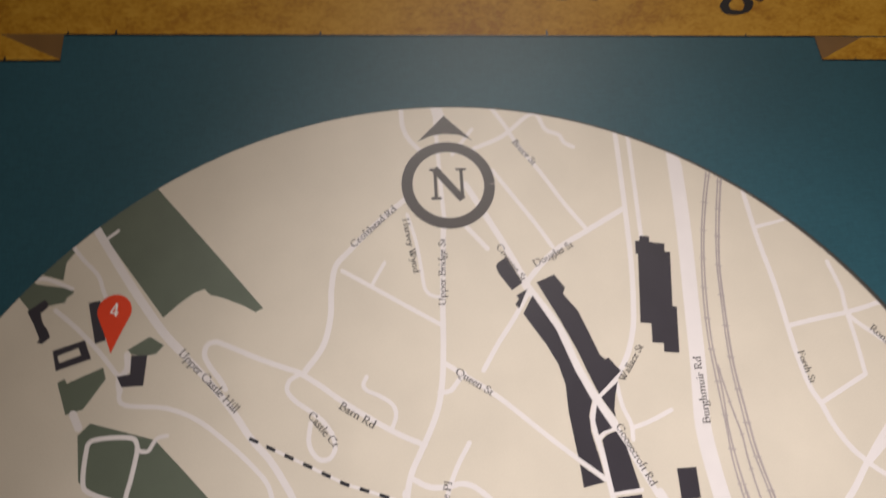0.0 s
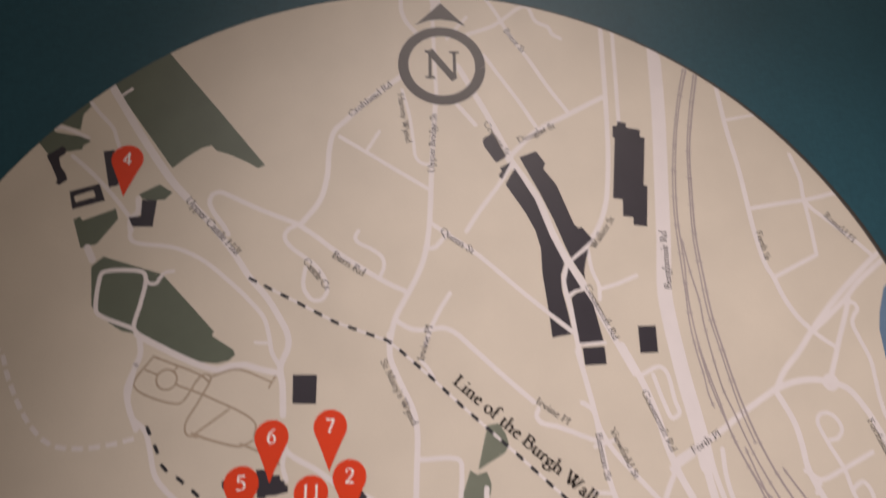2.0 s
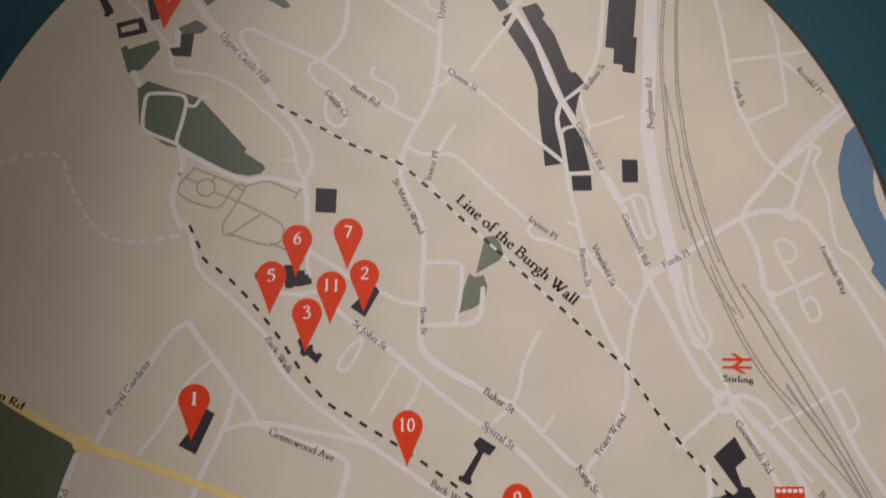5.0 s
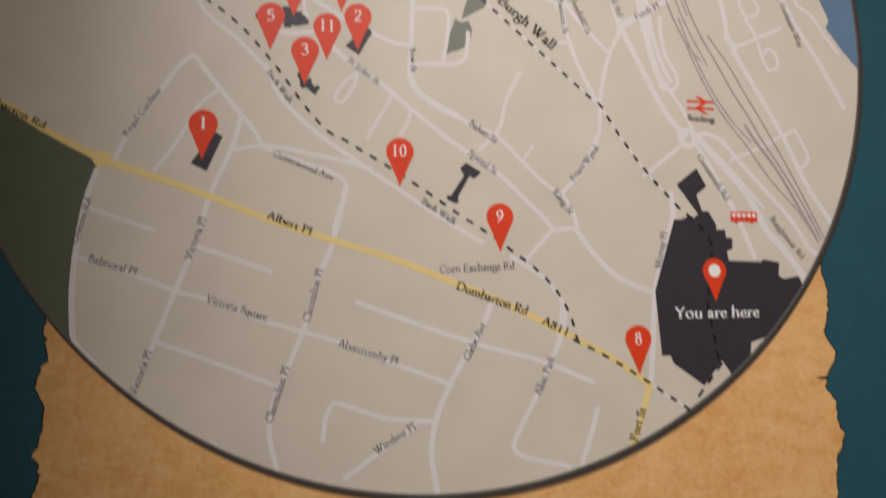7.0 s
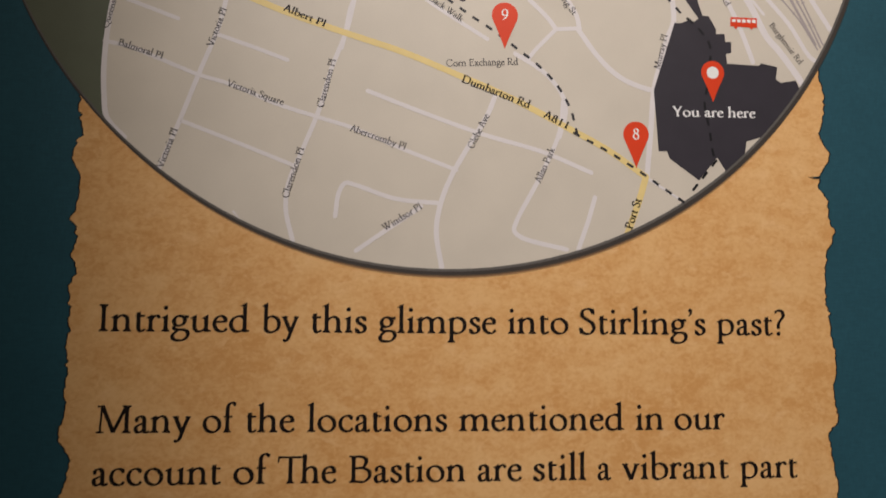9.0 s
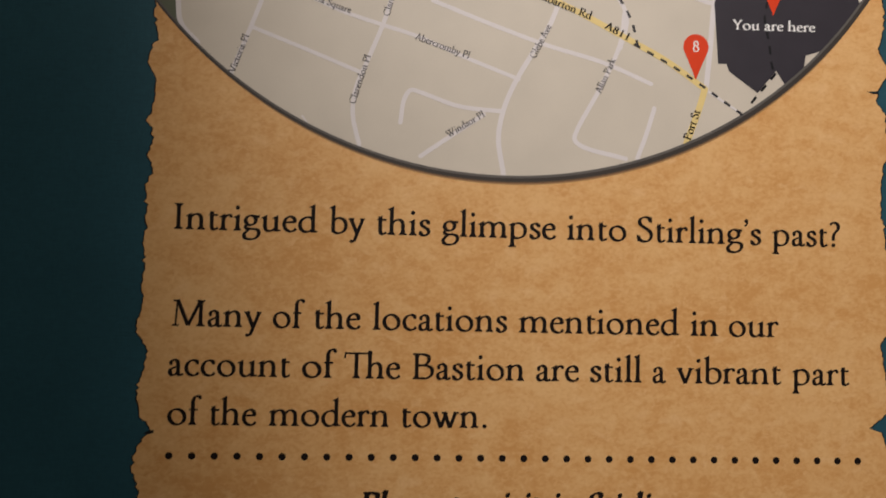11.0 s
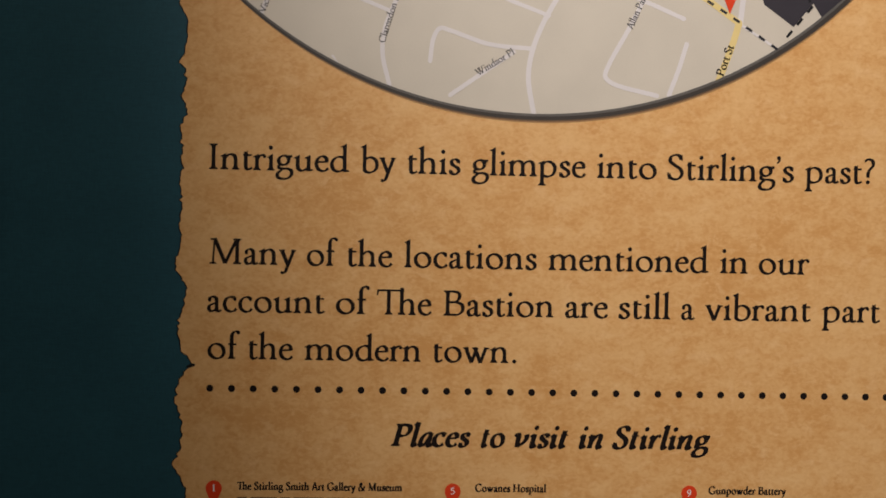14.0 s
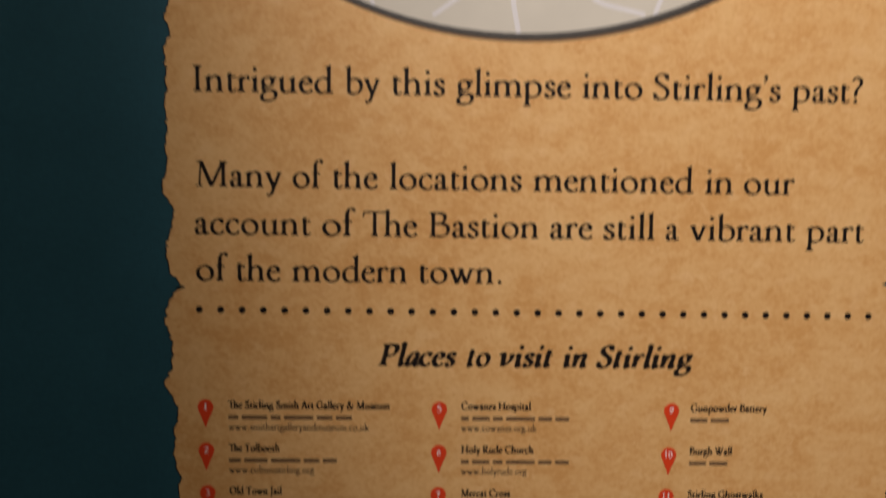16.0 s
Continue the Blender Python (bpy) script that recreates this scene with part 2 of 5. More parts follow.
def strip(name, points, width, level, mat, parent, caps=True, label=""):
    """A printed line of that width with round ends, kept on the map, as one connected band."""
    p = [Vector(q) for q in points]
    y, verts, faces = next_layer(level), [], []

    def put(q):
        verts.append((q[0], y - 5e-8 * len(verts), CZ + q[1]))
        return len(verts) - 1

    rows = []
    for k, q in enumerate(p):
        d = (p[min(k + 1, len(p) - 1)] - p[max(k - 1, 0)]).normalized()
        n = Vector((-d.y, d.x)) * width / 2
        rows.append((put(on_map(q + n)), put(on_map(q - n))))
    faces = [(a[1], c[1], c[0], a[0]) for a, c in zip(rows, rows[1:])]
    if caps:
        for q, d, (a, c) in ((p[0], p[0] - p[1], rows[0]), (p[-1], p[-1] - p[-2], rows[-1][::-1])):
            t = math.atan2(d.y, d.x)
            ends = [put(on_map(v)) for v in arc(q, width / 2, t - math.pi / 2, t + math.pi / 2, 6)[1:-1]]
            faces.append((a, *ends, c))
    me = bpy.data.meshes.new(name)
    me.from_pydata(verts, [], faces)
    return part(name, me, mat, parent, label)


def along(points, start, period):
    """Places and headings at even steps along a line."""
    left, out = start, []
    for a, b in zip(points, points[1:]):
        a, b = Vector(a), Vector(b)
        d = (b - a).length
        while left <= d:
            out.append((tuple(a + (b - a) * (left / d)), math.atan2(b.y - a.y, b.x - a.x)))
            left += period
        left -= d
    return out


# ---- lettering ----
# An old-style serif face, drawn as a broad pen draws it, in thousandths of the type size.
CAP, X, ASC, DESC = 663, 398, 712, -235
NIB = math.radians(18)  # how the pen's edge is held
WEIGHTS = {0: (99, 41), 1: (156, 54), 2: (182, 74), 3: (136, 52), 4: (106, 48), 5: (116, 46)}  # thick and thin strokes: regular, bold, small bold, map bold, map regular, reversed out of dark

# advance of each letter
ADVANCE = "A623B605C696D780E584F538G747H806I338J345K675L553M912N783O795P549Q795R645S489T660U746V676W960Y574a404b500c400d509e396f290g446h515i247k486l235m789n527o514p524q512r339s333t300u521v462w695x449y436.250’165?370&750 250"
WIDTHS = {ADVANCE[i]: int(ADVANCE[i + 1:i + 4]) for i in range(0, len(ADVANCE), 4)}
WIDTHS.update({d: 490 for d in "0123456789"}, Th=1060)
GLYPHS = {}


class Pen:
    """Collects the outlines of one letter."""

    def __init__(self, thick, thin):
        self.thick, self.thin, self.shapes = thick, thin, []

    def fill(self, *points):
        self.shapes.append((list(points), [tuple(range(len(points)))]))

    def stroke(self, points, thick=0.0):
        """Follows the points; the width comes from the direction of the pen, or is even."""
        p, verts = [Vector(q) for q in points], []
        for k, q in enumerate(p):
            d = (p[min(k + 1, len(p) - 1)] - p[max(k - 1, 0)]).normalized()
            turn = abs(math.sin(math.atan2(d.y, d.x) - NIB)) ** 1.25
            w = thick or self.thin + (self.thick - self.thin) * turn
            n = Vector((-d.y, d.x)) * w / 2
            verts += [tuple(q + n), tuple(q - n)]
        self.shapes.append((verts, [(i, i + 1, i + 3, i + 2) for i in range(0, len(verts) - 2, 2)]))

    def bend(self, *points, thick=0.0):
        self.stroke(curve(points, 5), thick)

    def straight(self, *points, thick=0.0):
        for a, b in zip(points, points[1:]):
            self.stroke([a, b], thick)

    def loop(self, cx, cy, rx, ry, tilt=0.0):
        turn = [(rx * math.cos(t * math.pi / 14), ry * math.sin(t * math.pi / 14)) for t in range(29)]
        self.stroke([(cx + x + tilt * y, cy + y) for x, y in turn])

    def dot(self, x, y, r=0.0):
        r = r or 24 + self.thick * 0.30
        self.fill(*arc((x, y), r, 0, 2 * math.pi, 14)[:-1])

    def slab(self, x0, x1, y, way=1):
        """A bracketed level serif; way: 1 stands on y, -1 hangs from it."""
        t = self.thin * 0.85
        self.fill((x0, y), (x1, y), (x1 - 5, y + way * t), (x1 - 34, y + way * (t + 9)), (x0 + 34, y + way * (t + 9)), (x0 + 5, y + way * t))

    def stem(self, x, y0, y1, foot=1, top=0):
        """An upright; foot: 0 none, 1 both sides, 2 to the right; top: 1 level serif, 2 slanted flag."""
        h, t = self.thick / 2, self.thin * 0.85
        s = 58 if top == 1 else 48
        self.fill((x - h, y0), (x + h, y0), (x + h - 2, (y0 + y1) / 2), (x + h, y1 - (8 if top == 2 else 0)), (x - h, y1 - (40 if top == 2 else 0)), (x - h + 2, (y0 + y1) / 2))
        for y, way, on in ((y0, 1, foot), (y1, -1, top == 1)):
            if on == 1:
                self.fill((x - h - s, y), (x + h + s, y), (x + h + s - 4, y + way * t), (x + h + 14, y + way * (t + 14)), (x + h, y + way * (t + 62)), (x - h, y + way * (t + 62)), (x - h - 14, y + way * (t + 14)), (x - h - s + 4, y + way * t))
            elif on == 2:
                self.fill((x - h, y), (x + h + s + 20, y + 14), (x + h + s + 16, y + 14 + t), (x + h + 8, y + t + 18), (x + h - 6, y + t + 62), (x - h, y + 60))
        if top == 2:
            self.fill((x - h - 50, y1 - 72), (x - h - 52, y1 - 52), (x + h - 14, y1 + 24), (x + h, y1 + 18), (x + h, y1 - 80), (x - h, y1 - 96), (x - h - 16, y1 - 66))

    def arch(self, x0, x1, foot=1):
        self.bend((x0, 285), (x0 + (x1 - x0) * 0.28, 362), (x0 + (x1 - x0) * 0.58, 396), (x0 + (x1 - x0) * 0.90, 355), (x1, 262), (x1, 190))
        self.stem(x1, 0, 210, foot)

    def exit(self, x):
        self.bend((x, 110), (x + 8, 38), (x + 50, 8), (x + 125, 82))


def draw_small(p, c, italic):
    if italic and c in "ailnrtv":
        if c == "a":
            p.bend((345, 372), (235, 398), (110, 285), (72, 115), (125, 12), (225, 75), (320, 260))
            p.straight((345, 398), (330, 90))
            p.exit(330)
        elif c in "il":
            top = X if c == "i" else ASC
            p.bend((25, top - 105), (70, top - 45), (112, top))
            p.straight((110, top), (110, 100))
            p.exit(110)
            if c == "i":
                p.dot(118, 590)
        elif c == "n":
            p.bend((25, 290), (70, 350), (112, X))
            p.straight((110, X), (105, 0))
            p.bend((105, 150), (200, 320), (300, 398), (365, 340), (355, 200), (345, 100))
            p.exit(345)
        elif c == "r":
            p.bend((25, 290), (70, 350), (112, X))
            p.straight((110, X), (105, 0))
            p.bend((105, 160), (180, 330), (250, 395), (320, 385))
            p.dot(312, 365, 40)
        elif c == "t":
            p.straight((125, 520), (108, 100))
            p.exit(108)
            p.straight((20, 385), (250, 385), thick=40)
        else:
            p.bend((20, 320), (70, 395), (115, 360), (135, 180), (160, 15))
            p.bend((160, 15), (300, 130), (375, 270), (350, 390))
        return
    if c == "a":
        p.bend((78, 300), (105, 362), (180, 396), (255, 350), (268, 262), (268, 120), (288, 30), (335, 14), (392, 52))
        p.bend((268, 240), (170, 200), (85, 150), (72, 80), (115, 18), (190, 24), (268, 88))
        p.dot(90, 300, 22 + p.thick * 0.2)
    elif c in "bp":
        p.stem(108, DESC if c == "p" else 30, X if c == "p" else ASC, c == "p", 2)
        p.bend((108, 312), (190, 382), (280, 396), (400, 330), (440, 200), (395, 70), (275, 6), (170, 14), (108, 62))
    elif c == "c":
        p.bend((345, 330), (305, 376), (235, 394), (120, 345), (66, 205), (112, 70), (225, 12), (315, 32), (372, 92))
        p.dot(335, 328, 20 + p.thick * 0.2)
    elif c in "dq":
        p.stem(394, 0 if c == "d" else DESC, ASC if c == "d" else X, 2 if c == "d" else 1, 2 if c == "d" else 0)
        p.bend((394, 335), (330, 385), (240, 393), (115, 325), (66, 192), (115, 60), (220, 10), (320, 38), (394, 98))
    elif c == "e":
        p.bend((332, 250), (318, 340), (230, 396), (118, 345), (66, 205), (112, 70), (225, 12), (310, 30), (368, 92))
        p.straight((72, 244), (352, 258), thick=p.thin * 1.1)
    elif c == "f":
        p.stem(118, 0, 540, 1)
        p.bend((118, 520), (124, 620), (170, 702), (235, 722), (300, 690))
        p.dot(288, 684, 22 + p.thick * 0.2)
        p.straight((32, 384), (240, 384), thick=p.thin * 1.15)
    elif c == "g":
        p.loop(200, 270, 128, 122, 0.08)
        p.bend((290, 350), (340, 372), (420, 372), thick=p.thin * 1.7)
        p.bend((140, 165), (82, 120), (88, 72), (175, 52), (300, 50), (392, 8), (404, -88), (320, -190), (185, -214), (70, -182), (44, -104), (90, -30), (165, 28))
    elif c == "h":
        p.stem(105, 0, ASC, 1, 2)
        p.arch(105, 388)
    elif c == "i":
        p.stem(124, 0, X, 1, 2)
        p.dot(118, 590)
    elif c == "k":
        p.stem(105, 0, ASC, 1, 2)
        p.straight((130, 195), (345, 390))
        p.straight((205, 262), (415, 10))
        p.slab(270, 430, X, -1)
        p.slab(345, 492, 0)
    elif c == "l":
        p.stem(118, 0, ASC, 1, 2)
    elif c in "mn":
        p.stem(108, 0, X, 1, 2)
        p.arch(108, 392)
        if c == "m":
            p.arch(392, 668)
    elif c == "o":
        p.loop(257, 199, 184, 190, -0.06)
    elif c == "r":
        p.stem(108, 0, X, 1, 2)
        p.bend((108, 275), (165, 352), (235, 394), (305, 378))
        p.dot(298, 358, 22 + p.thick * 0.2)
    elif c == "s":
        p.bend((272, 318), (235, 378), (165, 396), (92, 352), (98, 275), (170, 220), (250, 165), (272, 88), (210, 16), (130, 12), (56, 86))
        p.straight((276, 392), (282, 292), thick=p.thin)
        p.straight((48, 120), (54, 8), thick=p.thin)
    elif c == "t":
        p.stem(122, 90, 470, 0)
        p.bend((122, 130), (138, 42), (190, 12), (285, 58))
        p.fill((32, 372), (122 + p.thick / 2, 500), (122 + p.thick / 2, 372))
        p.straight((60, 384), (272, 384), thick=p.thin * 1.15)
    elif c == "u":
        p.stem(112, 110, X, 0, 2)
        p.bend((112, 160), (128, 62), (210, 10), (305, 36), (385, 98))
        p.stem(390, 0, X, 2, 2)
    elif c == "v":
        p.straight((72, X), (240, -5))
        p.straight((240, 0), (388, X))
        p.slab(5, 165, X, -1)
        p.slab(312, 460, X, -1)
    elif c == "w":
        for x in (0, 235):
            p.straight((72 + x, X), (225 + x, -5))
            p.straight((225 + x, 0), (366 + x, X))
            p.slab(5 + x, 155 + x, X, -1)
        p.slab(540, 690, X, -1)
    elif c == "x":
        p.straight((80, X), (370, 0))
        p.straight((345, X), (80, 0))
        for x, y, way in ((5, X, -1), (275, X, -1), (5, 0, 1), (290, 0, 1)):
            p.slab(x, x + 155, y, way)
    elif c == "y":
        p.straight((66, X), (235, 0))
        p.bend((385, X), (300, 170), (225, -30), (165, -175), (90, -222))
        p.dot(82, -200, 20 + p.thick * 0.2)
        p.slab(0, 160, X, -1)
        p.slab(305, 440, X, -1)


def draw_capital(p, c):
    top, low = CAP - p.thin * 0.6, p.thin * 0.6
    if c in "BDEFHIKLPR":
        p.stem({"I": 169, "H": 152}.get(c, 138), 0, CAP, 1, 1)
    if c == "A":
        p.straight((72, 0), (312, 685))
        p.straight((298, 690), (552, 0))
        p.straight((160, 232), (440, 232), thick=p.thin)
        p.slab(0, 155, 0)
        p.slab(455, 625, 0)
    elif c == "B":
        p.bend((138, top), (300, top), (425, 590), (440, 490), (355, 372), (138, 350))
        p.bend((138, 352), (360, 356), (515, 280), (520, 130), (400, 28), (260, low), (138, low))
    elif c in "CG":
        p.bend((610, 520), (560, 605), (430, 652), (240, 610), (95, 470), (72, 300), (150, 120), (300, 22), (450, 12), (570, 60), (640, 150))
        p.straight((618, 655), (624, 490), thick=p.thin)
        if c == "G":
            p.stem(622, 40, 285, 0, 1)
    elif c == "D":
        p.bend((138, top), (380, top), (590, 580), (704, 345), (600, 100), (400, low), (138, low))
    elif c in "EFL":
        if c != "L":
            p.straight((138, top), (495, top), thick=p.thin)
            p.straight((486, CAP), (500, 515), thick=p.thin)
            p.straight((138, 350), (400, 350), thick=p.thin)
            p.straight((398, 425), (398, 272), thick=p.thin)
        if c != "F":
            p.straight((138, low), (520, low), thick=p.thin)
            p.straight((508, 0), (548, 165), thick=p.thin)
    elif c == "H":
        p.stem(652, 0, CAP, 1, 1)
        p.straight((152, 345), (652, 345), thick=p.thin)
    elif c == "J":
        p.stem(180, 70, CAP, 0, 1)
        p.bend((180, 110), (168, -40), (90, -160), (5, -170))
    elif c == "K":
        p.straight((170, 315), (530, 640))
        p.bend((255, 385), (420, 190), (560, 50), (690, -5))
        p.slab(440, 625, CAP, -1)
    elif c == "M":
        p.straight((140, 0), (180, CAP), thick=p.thin * 1.2)
        p.straight((182, CAP), (455, 20))
        p.straight((455, 20), (755, CAP))
        p.stem(762, 0, CAP, 1, 1)
        p.slab(50, 235, 0)
        p.slab(70, 220, CAP, -1)
    elif c == "N":
        p.straight((140, 0), (140, CAP), thick=p.thin * 1.2)
        p.straight((130, CAP), (645, -5))
        p.straight((645, 0), (645, CAP), thick=p.thin * 1.2)
        p.slab(40, 245, 0)
        p.slab(30, 180, CAP, -1)
        p.slab(540, 750, CAP, -1)
    elif c in "OQ":
        p.loop(397, 331, 320, 318, -0.04)
        if c == "Q":
            p.bend((400, 15), (520, -90), (660, -160), (830, -170))
    elif c in "PR":
        p.bend((138, top), (300, top), (440, 590), (470, 470), (400, 345), (290, 305), (190, 312))
        if c == "R":
            p.bend((290, 310), (400, 160), (520, 40), (660, -5))
    elif c == "S":
        p.bend((392, 535), (345, 625), (245, 655), (125, 595), (112, 480), (220, 385), (370, 280), (412, 150), (335, 28), (210, 8), (110, 60), (72, 150))
        p.straight((402, 655), (410, 505), thick=p.thin)
        p.straight((58, 180), (74, 8), thick=p.thin)
    elif c in "TTh":
        p.stem(330, 0, CAP - 5, 1)
        p.straight((45, top), (615 if c == "T" else 730, top), thick=p.thin * 1.15)
        p.straight((56, CAP), (34, 510), thick=p.thin)
        if c == "T":
            p.straight((604, CAP), (626, 510), thick=p.thin)
        else:
            p.stem(668, 0, ASC, 1)
            p.arch(668, 940)
    elif c == "U":
        p.stem(145, 200, CAP, 0, 1)
        p.bend((145, 240), (170, 90), (300, 10), (450, 14), (575, 90), (610, 250), (610, 400), (610, CAP))
        p.slab(510, 710, CAP, -1)
    elif c == "V":
        p.straight((76, CAP), (345, -8))
        p.straight((345, 0), (605, CAP))
        p.slab(0, 175, CAP, -1)
        p.slab(510, 680, CAP, -1)
    elif c == "W":
        for x in (0, 300):
            p.straight((76 + x, CAP), (315 + x, -8))
            p.straight((315 + x, 0), (560 + x, CAP))
            p.slab(x, 175 + x, CAP, -1)
        p.slab(780, 945, CAP, -1)
    elif c == "Y":
        p.stem(292, 0, 320, 1)
        p.straight((62, CAP), (295, 290))
        p.straight((515, CAP), (295, 290))
        p.slab(-10, 160, CAP, -1)
        p.slab(430, 590, CAP, -1)


def draw_sign(p, c):
    """Figures and points."""
    if c == "0":
        p.loop(245, 320, 165, 305)
    elif c == "1":
        p.stem(250, 0, 640, 1, 2)
    elif c == "2":
        p.bend((75, 480), (110, 590), (220, 630), (345, 580), (370, 470), (270, 270), (60, 32))
        p.straight((55, 34), (425, 34), thick=p.thick * 0.8)
    elif c == "3":
        p.bend((85, 530), (130, 610), (240, 630), (345, 560), (325, 430), (190, 345))
        p.bend((190, 345), (340, 330), (410, 200), (350, 55), (220, 8), (70, 50))
    elif c == "4":
        p.straight((330, 640), (40, 190))
        p.straight((30, 180), (455, 180), thick=p.thick * 0.7)
        p.stem(320, 0, 640, 0)
    elif c == "5":
        p.straight((130, 605), (415, 605), thick=p.thick * 0.8)
        p.straight((140, 620), (105, 350))
        p.bend((105, 350), (230, 385), (370, 320), (405, 190), (340, 60), (210, 6), (70, 40))
    elif c in "69":
        way = (lambda x, y: (x, y)) if c == "6" else (lambda x, y: (490 - x, 640 - y))
        p.bend(*(way(x, y) for x, y in ((400, 640), (230, 540), (110, 370), (80, 210), (130, 60), (240, 8), (365, 70), (408, 200), (360, 330), (250, 375), (150, 320), (95, 240))))
    elif c == "7":
        p.straight((55, 600), (445, 600), thick=p.thick * 0.85)
        p.straight((415, 600), (190, 0), thick=p.thick * 0.95)
    elif c == "8":
        p.loop(245, 485, 125, 138, -0.1)
        p.loop(245, 170, 158, 165, -0.1)
    elif c == ".":
        p.dot(125, 42)
    elif c == "’":
        p.dot(84, 630)
        p.bend((112, 640), (105, 560), (40, 490), thick=p.thin)
    elif c == "?":
        p.dot(150, 42)
        p.bend((55, 590), (140, 655), (260, 620), (285, 500), (190, 370), (150, 270), (150, 170))
    elif c == "&":
        p.bend((690, 400), (600, 180), (430, 20), (220, 6), (90, 120), (130, 280), (300, 390), (390, 520), (330, 640), (230, 600), (230, 480), (400, 220), (560, 50), (720, 20))
        p.slab(580, 740, X, -1)


def glyph(c, bold, italic):
    if (c, bold, italic) not in GLYPHS:
        p = Pen(*WEIGHTS[int(bold)])
        if c in "0123456789.’?&":
            draw_sign(p, c)
        elif c.isupper() or c == "Th":
            draw_capital(p, c)
        elif c != " ":
            draw_small(p, c, italic)
        GLYPHS[c, bold, italic] = p.shapes
    return GLYPHS[c, bold, italic], WIDTHS[c] + (0.35 * (WEIGHTS[int(bold)][0] - 99) if c != " " else 0)


def lettering(name, txt, p0, p1, cap, mat, parent, level, bold=False, italic=False, drop=0.0, label=""):
    """Writes txt from p0 to p1 with capitals of that height; drop: the baseline's distance below the line, in capitals."""
    verts, faces, cx, y, k = [], [], 0.0, next_layer(level), 0
    while k < len(txt):
        c = "Th" if txt[k:k + 2] == "Th" and not italic else txt[k]
        shapes, advance = glyph(c, bold, italic)
        for i, (points, quads) in enumerate(shapes):
            faces += [tuple(j + len(verts) for j in f) for f in quads]
            verts += [(cx + px + (0.27 * pz if italic else 0), pz, 4e-6 * i + 6e-8 * j) for j, (px, pz) in enumerate(points)]
        cx, k = cx + advance, k + len(c)
    xs = [v[0] for v in verts]
    lo, hi = min(xs), max(xs)
    a, b = Vector(p0), Vector(p1)
    u = (b - a) / (hi - lo)
    n = Vector((-(b - a).y, (b - a).x)).normalized() * cap / CAP
    put = [(a + u * (px - lo) + n * (pz - drop * CAP), lift) for px, pz, lift in verts]
    me = bpy.data.meshes.new(name)
    me.from_pydata([(q.x, y - lift, CZ + q.y) for q, lift in put], [], faces)
    bm = bmesh.new()
    bm.from_mesh(me)
    bm.normal_update()
    bmesh.ops.reverse_faces(bm, faces=[f for f in bm.faces if f.normal.y > 0])
    bm.to_mesh(me)
    bm.free()
    return part(name, me, mat, parent, label)


# ---- the room, closed round the camera ----
def structure(name, bm, mat, label, category):
    return tagged(part(name, bm, mat), label, category, kind="structure")


structure("floor", box((-2.6, -3.6, -0.1), (2.6, 0.024, 0)), CARPET, "dark plain carpeted floor of the exhibition room", "floor")
structure("ceiling", box((-2.6, -3.6, 3.6), (2.6, 0.024, 3.7)), CEILING, "plain off-white painted ceiling", "ceiling")
structure("wall_north", box((-2.6, 0.024, -0.1), (2.6, 0.15, 3.7)), PLASTER, "plain plastered wall behind the panel", "wall")
structure("wall_south", box((-2.6, -3.75, -0.1), (2.6, -3.6, 3.7)), PLASTER, "plain plastered wall", "wall")
structure("wall_west", box((-2.75, -3.75, -0.1), (-2.6, 0.15, 3.7)), PLASTER, "plain plastered wall", "wall")
structure("wall_east", box((2.6, -3.75, -0.1), (2.75, 0.15, 3.7)), PLASTER, "plain plastered wall", "wall")

# ---- the information panel ----
panel = tagged(new("information_panel"), "teal printed information panel with a round town map over torn parchment", "sign")
board = part("board", box((-0.80, 0.0006, 0.0), (0.80, 0.024, 2.55), 0.0002), TEAL, panel, "teal printed board with a fine woven grain")

# torn parchment sheet below the map
LEFT = [(-0.3455, -0.200), (-0.3440, -0.270), (-0.3491, -0.2901), (-0.3500, -0.3011), (-0.3465, -0.3146), (-0.3450, -0.3254), (-0.3511, -0.3381), (-0.3541, -0.3501), (-0.3480, -0.3607),
        (-0.3455, -0.3715), (-0.3459, -0.3849), (-0.3479, -0.3984), (-0.3535, -0.4081), (-0.3466, -0.4144), (-0.3464, -0.4304), (-0.3510, -0.4411),
        (-0.3452, -0.4569), (-0.3511, -0.4728), (-0.3484, -0.5095), (-0.3516, -0.5278), (-0.3480, -0.5408), (-0.3500, -0.5615), (-0.3501, -0.5924),
        (-0.3546, -0.6129), (-0.3439, -0.6283), (-0.3446, -0.6461), (-0.3519, -0.6690), (-0.3481, -0.6917), (-0.3388, -0.7029), (-0.3336, -0.7085),
        (-0.3420, -0.7121), (-0.3496, -0.7230), (-0.3536, -0.7430), (-0.3453, -0.7656)]
LEFT_LOW = [(-0.3464, -0.7884), (-0.3550, -0.8075), (-0.3500, -0.8160), (-0.3410, -0.8306), (-0.3412, -0.845), (-0.3458, -0.8571), (-0.3431, -0.8629), (-0.3461, -0.8777), (-0.3434, -0.8955),
            (-0.3378, -0.9044), (-0.3419, -0.9133), (-0.3409, -0.9264), (-0.3440, -0.960), (-0.3400, -1.010), (-0.3450, -1.060)]
